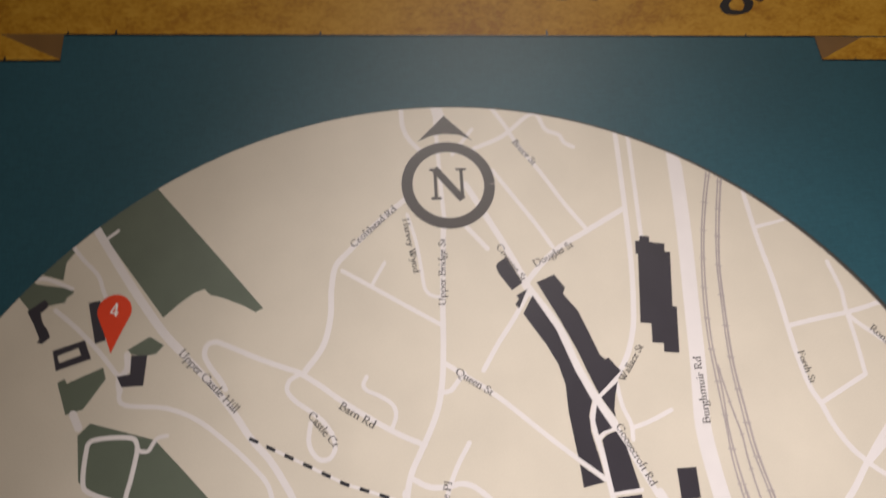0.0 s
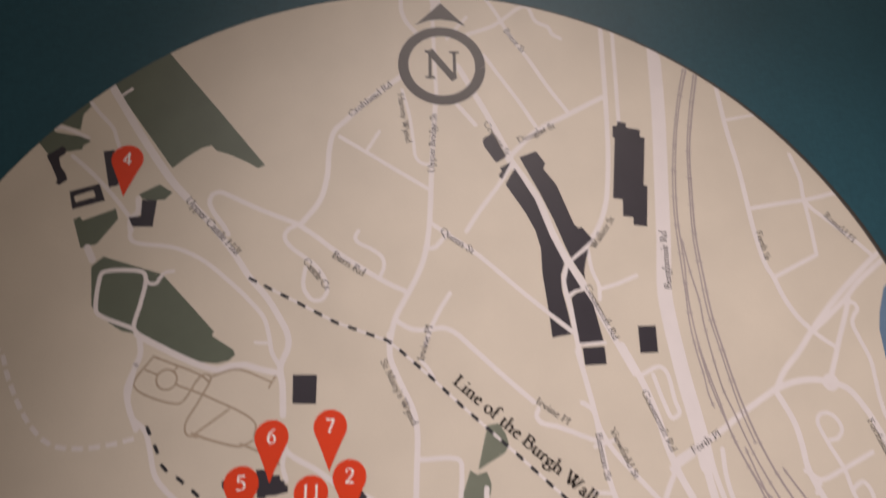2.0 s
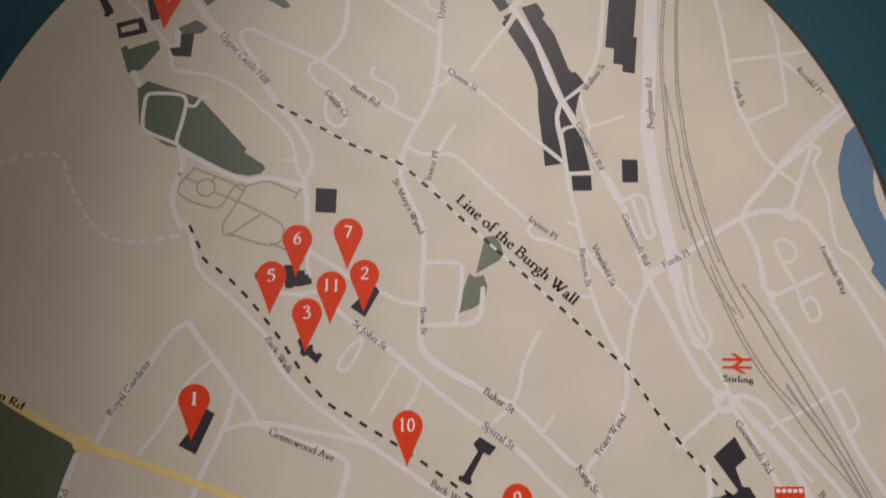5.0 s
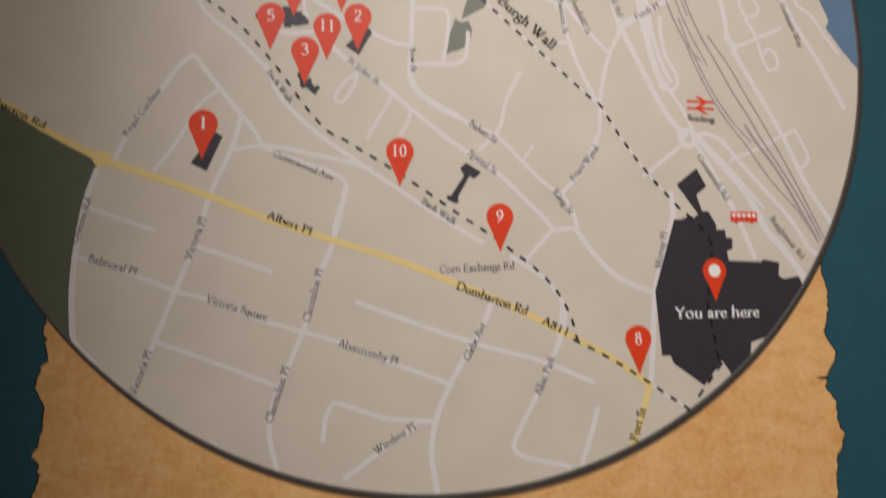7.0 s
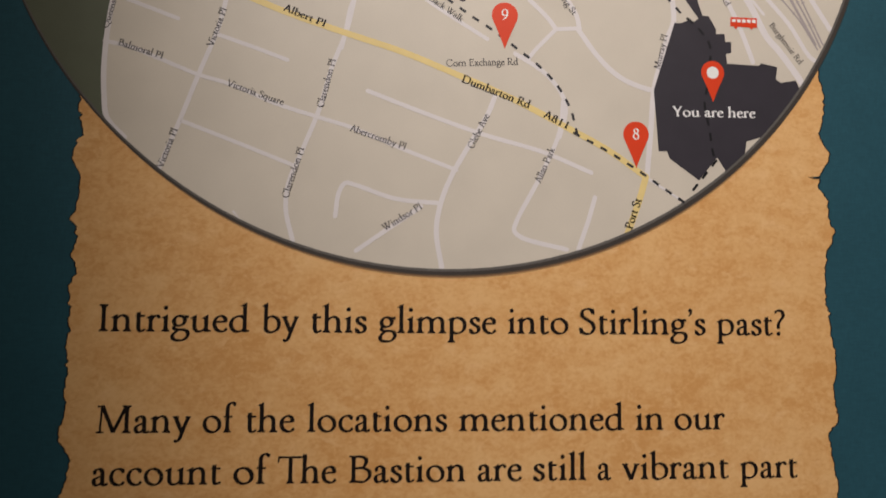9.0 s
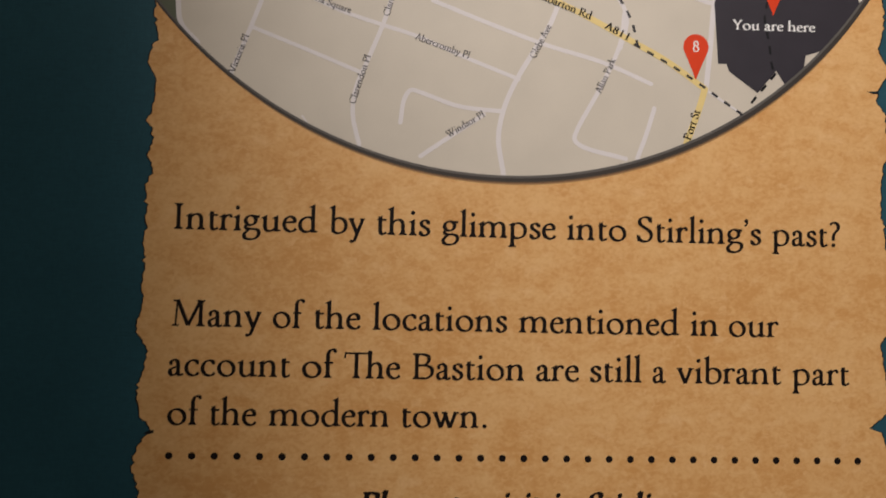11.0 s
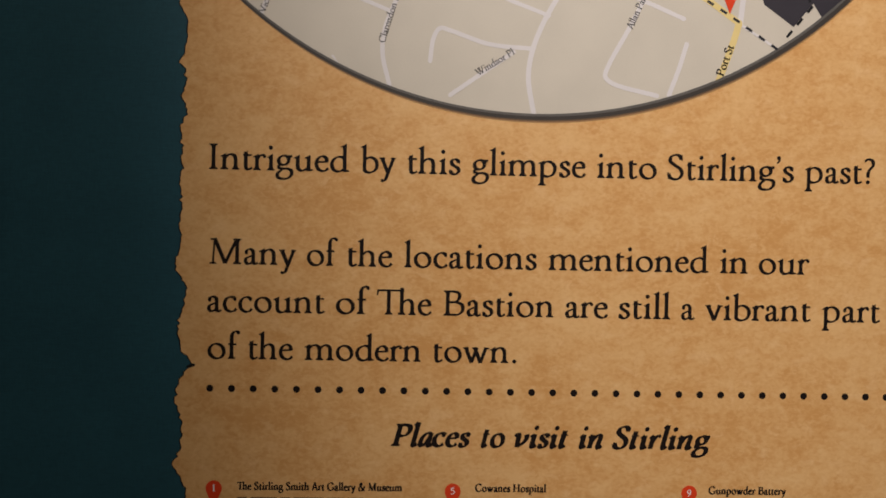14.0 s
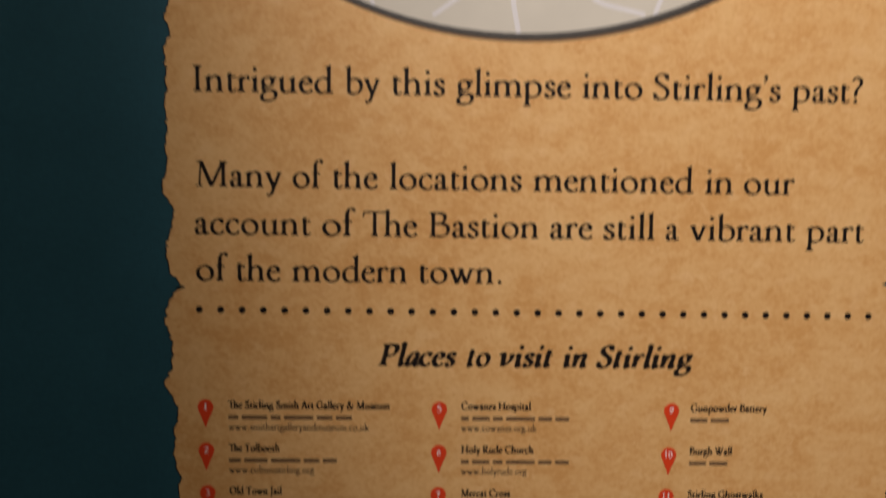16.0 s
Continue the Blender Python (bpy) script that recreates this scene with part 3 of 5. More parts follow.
RIGHT = [(0.3870, -0.200), (0.3916, -0.2477), (0.3967, -0.2638), (0.3941, -0.2908), (0.3894, -0.3035), (0.3929, -0.3117), (0.4012, -0.3246), (0.3997, -0.3324), (0.3894, -0.3486),
         (0.3770, -0.3501), (0.3893, -0.3515), (0.3884, -0.3622), (0.3967, -0.3720), (0.4002, -0.4002), (0.4049, -0.4048), (0.3944, -0.4295),
         (0.3925, -0.4527), (0.3919, -0.4759), (0.3961, -0.4988), (0.3986, -0.5160), (0.4020, -0.5446), (0.3983, -0.5673), (0.4022, -0.5984),
         (0.3915, -0.6125), (0.3940, -0.6293), (0.4006, -0.6649), (0.3980, -0.6822), (0.3794, -0.6971), (0.3929, -0.7023), (0.4001, -0.7224),
         (0.3980, -0.780), (0.4020, -0.850), (0.3960, -0.930), (0.4010, -1.000), (0.3970, -1.060)]


def torn(points, rough, rng):
    """A torn edge: the line broken into short, uneven steps."""
    out = []
    for a, b in zip(points, points[1:]):
        n = max(1, int(math.dist(a, b) / 0.0028))
        out += [(a[0] + (b[0] - a[0]) * i / n + (rng.gauss(0, rough) if i else 0), a[1] + (b[1] - a[1]) * i / n) for i in range(n)]
    return out + [points[-1]]


rng = random.Random(5)
left_edge, right_edge = torn(LEFT + LEFT_LOW, 0.0009, rng), torn(RIGHT, 0.0008, rng)
parchment = sheet("parchment", [left_edge + right_edge[::-1]], -4, PARCHMENT, panel, "tan parchment print with torn dark edges")
# black line outside each torn edge, coloured in for the shadow under it
for edge, way in ((left_edge, -1), (right_edge, 1)):
    outer = [(x + way * (0.0009 + 0.0006 * rng.random()), z) for x, z in edge]
    sheet("tear_shade", [[a, b, d, c] for a, b, c, d in zip(edge, edge[1:], outer, outer[1:])], -5, BLACK, parchment, "thin dark line for the shade along the tear")

# black sliver put in as the dark shading of the left notch
sheet("tear", [[(-0.3440, -0.7098), (-0.3405, -0.7101), (-0.3355, -0.7088), (-0.3334, -0.7072), (-0.3350, -0.7061), (-0.3385, -0.7066), (-0.3412, -0.7078)]], -3.4, BLACK, parchment, "black sliver for the shadow at a small tear")
sheet("tear", [[(0.3768, -0.3499), (0.3850, -0.3506), (0.3900, -0.3494), (0.3896, -0.3518), (0.3848, -0.3520)]], -3.4, BLACK, parchment, "black crack running in from the edge")

# title ribbon above the map
title = sheet("title_ribbon", [[(-0.3465, 0.5312), (0.381, 0.5275), (0.381, 0.78), (-0.3465, 0.78)], [(-0.80, 0.531), (-0.3465, 0.531), (-0.3465, 0.78), (-0.80, 0.78)], [(0.381, 0.5275), (0.80, 0.524), (0.80, 0.78), (0.381, 0.78)]], -1, RIBBON, panel, "ochre scroll ribbon with folded ends")
sheet("ribbon_tail", [[(-0.80, 0.504), (-0.3445, 0.5036), (-0.400, 0.531), (-0.80, 0.531)]], -1, RIBBON, title)
sheet("ribbon_tail", [[(0.3825, 0.4999), (0.80, 0.497), (0.80, 0.525), (0.4313, 0.5256)]], -1, RIBBON, title)
sheet("ribbon_fold", [[(-0.400, 0.531), (-0.3445, 0.5036), (-0.3440, 0.5312)]], -1, FOLD, title, "dark brown shaded fold")
sheet("ribbon_fold", [[(0.3808, 0.5273), (0.3825, 0.4999), (0.4313, 0.5256)]], -1, FOLD, title, "dark brown shaded fold")
# dark strips below the ribbon's lower edges stand for its printed shadow
for lo, hi in (((-0.344, 0.5298), (0.381, 0.5262)), ((-0.80, 0.5026), (-0.344, 0.5022)), ((0.3825, 0.4988), (0.80, 0.496))):
    sheet("ribbon_shadow", [[lo, hi, (hi[0], hi[1] + 0.0018), (lo[0], lo[1] + 0.0018)]], -1.5, BLACK, title, "thin dark shadow line below the lower edge")
for x, z, h in ((-0.3409, 0.5313, 0.003), (-0.2986, 0.5312, 0.005), (-0.1123, 0.5302, 0.004), (0.1059, 0.5290, 0.007), (0.3084, 0.5273, 0.003), (0.4182, 0.4990, 0.003), (-0.3923, 0.5045, 0.003)):
    sheet("nick", [[(x - 0.0014, z - 0.001), (x + 0.0014, z - 0.001), (x + 0.0006, z + h), (x - 0.0004, z + h * 0.8)]], -0.5, BLACK, title)
lettering("title_word", "Stirling.", (0.1115, 0.5726), (0.3372, 0.5706), 0.0485, INK, title, 0, bold=1, label="large black serif word")

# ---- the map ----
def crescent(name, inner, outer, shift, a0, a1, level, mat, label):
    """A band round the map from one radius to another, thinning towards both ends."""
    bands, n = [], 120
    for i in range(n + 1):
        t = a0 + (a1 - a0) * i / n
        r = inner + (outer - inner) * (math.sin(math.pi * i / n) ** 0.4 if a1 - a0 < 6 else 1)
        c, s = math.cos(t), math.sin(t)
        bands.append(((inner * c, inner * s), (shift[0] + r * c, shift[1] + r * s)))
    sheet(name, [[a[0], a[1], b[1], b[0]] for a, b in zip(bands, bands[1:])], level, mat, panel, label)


# the map's printed drop shadow, drawn in as brown bands and a dark disc
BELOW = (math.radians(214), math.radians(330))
crescent("rim_shade", R - 0.001, R + 0.0060, (0.0030, -0.0030), *BELOW, -3.0, RIM_SOFT_SHADE, "soft brown shade of the rim on the parchment")
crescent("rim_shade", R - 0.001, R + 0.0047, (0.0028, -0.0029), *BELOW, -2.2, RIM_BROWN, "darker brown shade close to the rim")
sheet("rim_shade", [arc((0.0024, -0.0026), R + 0.0036, 0, 2 * math.pi, 180)[:-1]], -1.4, RIM_SHADE, panel, "dark inner part of the rim's drop shadow")
sheet("map_rim", [arc((0.0006, -0.0010), R + 0.0015, 0, 2 * math.pi, 180)[:-1]], -1, RIM, panel, "dark grey rim, widest at the lower right")
town_map = sheet("map_disc", [arc((0, 0), R, 0, 2 * math.pi, 180)[:-1]], 0, DISC, panel, "round cream street map")
tones = {"road": (ROAD, 2, "road"), "yellow": (YELLOW, 2.5, "main_road"), "rail": (RAIL, 3, "railway_line"), "path": (PATHS, 2, "garden_path"), "wpath": (ROAD, 2, "park_path")}


def line(kind, width, points):
    mat, level, name = tones[kind]
    ties = []
    if kind == "rail":
        for (x, z), a in along(curve(points), 0.004, 0.027):
            d, n = Vector((math.cos(a), math.sin(a))) * 0.0005, Vector((-math.sin(a), math.cos(a))) * 0.0019
            q = Vector((x, z))
            ties.append([on_map(tuple(q + s * d + k * n)) for s, k in ((-1, -1), (1, -1), (1, 1), (-1, 1))])
    if ties:
        tagged(sheet("sleeper", ties, level + 0.6, mat, town_map), kind="stuff")
    return strip(name, curve(points), width, level, mat, town_map, kind != "rail")


def road(width, points):
    line("road", width * (0.9 if width < 0.012 else 1), points)


def yellow(width, points):
    line("yellow", width, points)


def rail(width, points):
    line("rail", width * 1.12, points)


def path(width, points):
    line("path", width, points)


def wpath(width, points):
    line("wpath", width, points)


def ringroad(radius, width, c):
    strip("roundabout", arc(c, radius, 0, 2 * math.pi, 24), width, 2, ROAD, town_map, False)


def ringpath(radius, width, c):
    strip("garden_path", arc(c, radius, 0, 2 * math.pi, 24), width, 2, PATHS, town_map, False)


def ydisc(radius, c):
    sheet("roundabout", [arc(c, radius, 0, 2 * math.pi, 24)[:-1]], 2.5, YELLOW, town_map)


def filled(points):
    """An outline whose stretches along the map's edge follow that edge."""
    out = []
    for a, b in zip(points, points[1:] + points[:1]):
        ra, rb = math.hypot(*a), math.hypot(*b)
        out.append(a)
        if min(ra, rb) > R - 0.006:
            ta, tb = math.atan2(a[1], a[0]), math.atan2(b[1], b[0])
            tb += 2 * math.pi * round((ta - tb) / (2 * math.pi))
            out[-1] = (R * math.cos(ta), R * math.sin(ta))
            out += arc((0, 0), R, ta, tb, max(2, int(abs(tb - ta) / 0.03)))[1:]
    return [on_map(p) for p in out]


def park(points, mat=PARK):
    sheet("park", [filled(points)], 1, mat, town_map)


def darkpark(points):
    a, b = (math.atan2(p[1], p[0]) % (2 * math.pi) for p in (points[-1], points[0]))
    sheet("park", [[on_map(p) for p in points] + arc((0, 0), R, a, b, 24)], 1, PARK_DARK, town_map)


def river(near, far):
    """A river along the map's edge: its near bank from top to bottom, and the short stretch of far bank inside the edge."""
    ta, tb, tc, td = (math.atan2(p[1], p[0]) for p in (near[-1], far[0], far[-1], near[0]))
    sheet("river", [near + arc((0, 0), R, ta, tb - 0.02, 12) + far + arc((0, 0), R, tc + 0.03, td, 12)], 1, RIVER, town_map)


def bldg(points):
    sheet("building", [filled(points)], 3, DARK, town_map)


def hollow(outer, inner):
    sheet("building", [[outer[i], outer[(i + 1) % 4], inner[(i + 1) % 4], inner[i]] for i in range(4)], 3, DARK, town_map)


def arrow(points):
    sheet("compass_arrow", [points], 4, COMPASS, town_map)


def dash_mesh(name, length, width, mat):
    me = bpy.data.meshes.new(name)
    me.from_pydata([(-length / 2, 0, -width / 2), (length / 2, 0, -width / 2), (length / 2, 0, width / 2), (-length / 2, 0, width / 2)], [], [(0, 1, 2, 3)])
    me.materials.append(mat)
    return me


DASH, BLACK_DASH, PALE_DASH = dash_mesh("dash", 0.0076, 0.0026, WALL_INK), dash_mesh("dash", 0.0086, 0.0026, BLACK), dash_mesh("footpath_dash", 0.0085, 0.0036, ROAD)


def dashes(points, me=DASH, period=0.0163, level=4, start=0.004):
    for (x, z), a in along(curve(points), start, period):
        if math.hypot(x, z) < R - 0.001:
            ob = part(me.name.split(".")[0], me, INK, town_map)
            ob.location, ob.rotation_euler = (x, next_layer(level), CZ + z), (0, -a, 0)


def wall_line(points):
    """The old wall: dashes about 16 mm apart, evenly set between the given ones, over a pale line."""
    strip("wall_line", points, 0.0024, 2.2, ROAD, town_map, label="pale line under the dashes")
    first = tuple(Vector(points[0]) + (Vector(points[0]) - Vector(points[1])) * 0.46)
    stops = [first]
    for a, b in zip(points, points[1:]):
        n = max(1, round(math.dist(a, b) / 0.0163))
        stops += [tuple(Vector(a).lerp(Vector(b), i / n)) for i in range(n)]
    stops.append(points[-1])
    for k, (x, z) in enumerate(stops):
        (xa, za), (xb, zb) = stops[max(k - 1, 0)], stops[min(k + 1, len(stops) - 1)]
        ob = part("dash", DASH, INK, town_map)
        ob.location, ob.rotation_euler = (x, next_layer(4), CZ + z), (0, -math.atan2(zb - za, xb - xa), 0)


def pale(width, points):
    dashes(points, PALE_DASH, 0.0125, 2)


def pin_outline(tip, radius, height):
    cx, cz = tip[0], tip[1] + height
    top = arc((cx, cz), radius, math.radians(-28), math.radians(208), 28)
    (xa, za), (xb, zb) = top[0], top[-1]
    def side(x, z, way):
        mid = (cx + way * radius * 0.36, tip[1] + height * 0.38)
        return [((1 - t) ** 2 * x + 2 * t * (1 - t) * mid[0] + t * t * tip[0], (1 - t) ** 2 * z + 2 * t * (1 - t) * mid[1] + t * t * tip[1]) for t in (0.2, 0.4, 0.6, 0.8)]
    return top + side(xb, zb, -1) + [tip] + side(xa, za, 1)[::-1]


def pin(mark, tip, radius=0.0133, height=0.0345, host=None):
    if mark == "o":
        radius, height = 0.0123, 0.0308
    ob = sheet("map_pin", [pin_outline(tip, radius, height)], 6, RED, host or panel, "red map pin with a white mark")
    c = (tip[0], tip[1] + height)
    if mark == "o":
        sheet("pin_dot", [arc(c, radius * 0.52, 0, 2 * math.pi, 20)[:-1]], 7, WHITE, ob, "white dot")
    else:
        cap = radius * 0.86
        w = cap * (0.40 if mark == "1" else 0.60 if len(mark) == 1 else 1.02 if mark == "11" else 1.10)
        lettering("numeral", mark, (c[0] - w / 2, c[1] - cap * 0.42), (c[0] + w / 2, c[1] - cap * 0.42), cap, WHITE, ob, 7, label="white numeral")


def street(txt, a, b, cap, style):
    mat = {"": GREY_INK, "b": INK, "w": WHITE}[style]
    lettering("place_name" if style in ("b", "w") else "street_name", txt, a, b, cap * 0.95, mat, town_map, 5, bold={"": 4, "b": 3, "w": 5}[style], drop=0.40)


def logo(c):
    w, h = 0.0145, 0.0092
    bars = [[(c[0] - w, c[1] + s * 0.0036 - 0.0012), (c[0] + w, c[1] + s * 0.0036 - 0.0012), (c[0] + w, c[1] + s * 0.0036 + 0.0012), (c[0] - w, c[1] + s * 0.0036 + 0.0012)] for s in (-1, 1)]
    slants = [[(c[0] - 0.006, c[1] + h), (c[0] - 0.001, c[1] + h), (c[0] + 0.009, c[1] + 0.003), (c[0] + 0.004, c[1] + 0.003)], [(c[0] + 0.004, c[1] - h), (c[0] + 0.009, c[1] - h), (c[0] - 0.002, c[1] - 0.003), (c[0] - 0.007, c[1] - 0.003)], [(c[0] + 0.004, c[1] + 0.004), (c[0] + 0.009, c[1] + 0.004), (c[0] - 0.002, c[1] - 0.004), (c[0] - 0.007, c[1] - 0.004)]]
    mark = sheet("station_mark", bars, 5, RED, town_map, "red station mark of bars and slanted strokes")
    for s in slants:
        sheet("station_mark", [s], 5.2, RED, town_map)


def bus(c):
    body = sheet("bus_mark", [[(c[0] - 0.0145, c[1] - 0.0042), (c[0] + 0.0145, c[1] - 0.0048), (c[0] + 0.0145, c[1] + 0.0056), (c[0] - 0.0140, c[1] + 0.0056)]], 5, RED, town_map, "red bus mark with white windows")
    sheet("bus_window", [[(c[0] - 0.0125 + 0.0054 * i, c[1] + 0.0004), (c[0] - 0.0085 + 0.0054 * i, c[1] + 0.0004), (c[0] - 0.0085 + 0.0054 * i, c[1] + 0.0036), (c[0] - 0.0125 + 0.0054 * i, c[1] + 0.0036)] for i in range(5)], 5.3, WHITE, town_map, "white windows")
    for k in (-0.0085, 0.0085):
        sheet("bus_wheel", [arc((c[0] + k, c[1] - 0.0048), 0.0018, 0, 2 * math.pi, 12)[:-1]], 5.4, RED, town_map)


# ---- what the map shows ----
road(0.0074, [(-0.2966, 0.3394), (-0.2674, 0.2935), (-0.2512, 0.2696), (-0.2354, 0.2481), (-0.2228, 0.2343)])
road(0.0058, [(-0.2228, 0.2343), (-0.2003, 0.2100), (-0.1795, 0.1842), (-0.1656, 0.1640), (-0.1512, 0.1477), (-0.1406, 0.1316), (-0.1328, 0.1172), (-0.1314, 0.1060), (-0.1369, 0.0895), (-0.1345, 0.0744), (-0.1330, 0.0511)])
road(0.0040, [(-0.2667, 0.2078), (-0.2656, 0.1969), (-0.2608, 0.1936), (-0.2303, 0.1898), (-0.2071, 0.1800), (-0.1834, 0.1617), (-0.1645, 0.1441), (-0.1521, 0.1295), (-0.1474, 0.1151), (-0.1440, 0.1005), (-0.1369, 0.0895)])
road(0.0031, [(-0.1581, 0.1095), (-0.1462, 0.1089)])
road(0.0056, [(-0.2520, 0.1160), (-0.2358, 0.1075), (-0.2179, 0.0986), (-0.2024, 0.0919), (-0.1871, 0.0878), (-0.1765, 0.0906), (-0.1658, 0.0913), (-0.1525, 0.0876), (-0.1362, 0.0843)])
road(0.0050, [(-0.2499, 0.1129), (-0.2479, 0.1008), (-0.2515, 0.0872), (-0.2554, 0.0726), (-0.2528, 0.0602), (-0.2451, 0.0417)])
road(0.0045, [(-0.2507, 0.0929), (-0.2535, 0.0640), (-0.2490, 0.0506), (-0.2384, 0.0409), (-0.2330, 0.0258), (-0.2275, 0.0072), (-0.2179, -0.0045), (-0.1946, -0.0233), (-0.1759, -0.0419), (-0.1620, -0.0557)])
road(0.0037, [(-0.3134, 0.3240), (-0.3042, 0.3126), (-0.2910, 0.2982), (-0.2865, 0.2869), (-0.2816, 0.2752)])
road(0.0036, [(-0.3411, 0.2971), (-0.3321, 0.2973), (-0.3105, 0.2885)])
road(0.0028, [(-0.2876, 0.3300), (-0.2789, 0.3373)])
road(0.0040, [(-0.3215, 0.2710), (-0.3043, 0.2562), (-0.2840, 0.2352), (-0.2695, 0.2174)])
road(0.0053, [(-0.2631, 0.2330), (-0.2623, 0.2208), (-0.2674, 0.2145), (-0.2663, 0.2040)])
road(0.0065, [(-0.2993, 0.1888), (-0.2941, 0.1782)])
road(0.0046, [(-0.1861, 0.2019), (-0.1902, 0.2091), (-0.2003, 0.2227), (-0.2037, 0.2311), (-0.2015, 0.2380), (-0.1951, 0.2401), (-0.1875, 0.2372), (-0.1598, 0.2245), (-0.1275, 0.2119)])
road(0.0047, [(-0.1274, 0.2114), (-0.1121, 0.2011), (-0.0977, 0.1900), (-0.0693, 0.1712), (-0.0505, 0.1602), (-0.0317, 0.1516)])
road(0.0041, [(-0.1275, 0.2119), (-0.1366, 0.2064), (-0.1386, 0.1996), (-0.1336, 0.1919), (-0.1113, 0.1746), (-0.1026, 0.1614), (-0.1014, 0.1520), (-0.1058, 0.1455), (-0.1127, 0.1451), (-0.1188, 0.1512), (-0.1214, 0.1591), (-0.1200, 0.1728)])
road(0.0054, [(-0.0392, 0.3595), (-0.0659, 0.3361), (-0.0882, 0.3134), (-0.0994, 0.3007), (-0.1033, 0.2809), (-0.1042, 0.2574), (-0.1102, 0.2334), (-0.1265, 0.2109)])
road(0.0040, [(-0.0943, 0.2960), (-0.0704, 0.2815), (-0.0456, 0.2661), (-0.0136, 0.2466)])
road(0.0035, [(-0.0699, 0.2826), (-0.0586, 0.3021)])
road(0.0035, [(-0.0378, 0.3453), (-0.0313, 0.3203), (-0.0275, 0.2930), (-0.0251, 0.2770), (-0.0197, 0.2717), (-0.0117, 0.2703)])
road(0.0053, [(-0.0064, 0.3377), (-0.0084, 0.3098), (-0.0114, 0.2613), (-0.0130, 0.2251), (-0.0154, 0.1999), (-0.0195, 0.1803), (-0.0264, 0.1634), (-0.0355, 0.1460), (-0.0435, 0.1298), (-0.0477, 0.1102), (-0.0482, 0.1004)])
road(0.0052, [(-0.0484, 0.1172), (-0.0477, 0.0968), (-0.0407, 0.0791), (-0.0280, 0.0516), (-0.0255, 0.0344), (-0.0261, 0.0105), (-0.0269, -0.0177), (-0.0273, -0.0521), (-0.0225, -0.0662), (-0.0066, -0.0798), (0.0163, -0.0919), (0.0308, -0.1022)])
road(0.0048, [(-0.0394, 0.4478), (-0.0384, 0.4306), (-0.0337, 0.4186), (-0.0242, 0.4070)])
road(0.0119, [(-0.0074, 0.4518), (-0.0044, 0.4383)])
road(0.0042, [(-0.0087, 0.4381), (-0.0075, 0.3898), (-0.0054, 0.3321)])
road(0.0038, [(0.0051, 0.4021), (0.0247, 0.4272)])
road(0.0045, [(0.0251, 0.4077), (0.0516, 0.4192), (0.0844, 0.4429), (0.0934, 0.4259), (0.1058, 0.4196), (0.1092, 0.4123), (0.1172, 0.4077)])
road(0.0044, [(0.0431, 0.4511), (0.0550, 0.4316), (0.0650, 0.4118), (0.0851, 0.3812), (0.1023, 0.3523), (0.1203, 0.3263)])
road(0.0043, [(0.0405, 0.3856), (0.0555, 0.3625), (0.0743, 0.3342), (0.0873, 0.3120)])
road(0.0063, [(0.0149, 0.3729), (0.0323, 0.3399), (0.0430, 0.3193), (0.0619, 0.2795)])
road(0.0047, [(0.0122, 0.3337), (0.0302, 0.3118)])
road(0.0054, [(0.0620, 0.2811), (0.0870, 0.3064), (0.1191, 0.3251), (0.1550, 0.3451)])
road(0.0053, [(0.1588, 0.4224), (0.1581, 0.3777), (0.1570, 0.3307), (0.1554, 0.2910), (0.1522, 0.2582), (0.1486, 0.2368), (0.1397, 0.2132), (0.1269, 0.1953), (0.1094, 0.1792)])
road(0.0044, [(0.1704, 0.4185), (0.1699, 0.3963), (0.1692, 0.3602), (0.1681, 0.3166)])
road(0.0080, [(0.0600, 0.2790), (0.0679, 0.2667), (0.0853, 0.2388), (0.0972, 0.2053), (0.1095, 0.1802), (0.1214, 0.1604)])
road(0.0054, [(0.1214, 0.1604), (0.1319, 0.1386), (0.1465, 0.1100), (0.1607, 0.0820)])
road(0.0066, [(0.1515, 0.1065), (0.1668, 0.0750), (0.1770, 0.0467), (0.1831, 0.0215), (0.1902, 0.0016), (0.2047, -0.0279), (0.2208, -0.0617), (0.2369, -0.0890), (0.2520, -0.1060)])
road(0.0049, [(0.1095, 0.1802), (0.1050, 0.1679), (0.1051, 0.1556), (0.1090, 0.1364), (0.1120, 0.1128), (0.1152, 0.0874)])
road(0.0051, [(0.1119, 0.1019), (0.1188, 0.0708), (0.1239, 0.0455), (0.1262, 0.0256)])
road(0.0050, [(0.1262, 0.0256), (0.1305, -0.0014), (0.1390, -0.0290), (0.1500, -0.0543), (0.1609, -0.0746)])
road(0.0035, [(0.1080, 0.1489), (0.1133, 0.1537), (0.1225, 0.1565)])
road(0.0034, [(0.1144, 0.1072), (0.1370, 0.1087)])
road(0.0044, [(-0.0141, 0.2160), (-0.0021, 0.2075), (0.0267, 0.1876), (0.0689, 0.1510), (0.1085, 0.1184)])
road(0.0045, [(0.0637, 0.2741), (0.0493, 0.2515), (0.0321, 0.2280), (0.0190, 0.2076)])
road(0.0044, [(-0.0179, 0.1915), (-0.0092, 0.1925), (-0.0032, 0.1990), (0.0028, 0.2060)])
road(0.0038, [(-0.0759, 0.2067), (-0.0786, 0.2007), (-0.0762, 0.1963), (-0.0648, 0.1905), (-0.0553, 0.1832), (-0.0534, 0.1755), (-0.0576, 0.1636)])
road(0.0042, [(0.0033, 0.1514), (-0.0061, 0.1364), (-0.0134, 0.1212), (-0.0183, 0.1076)])
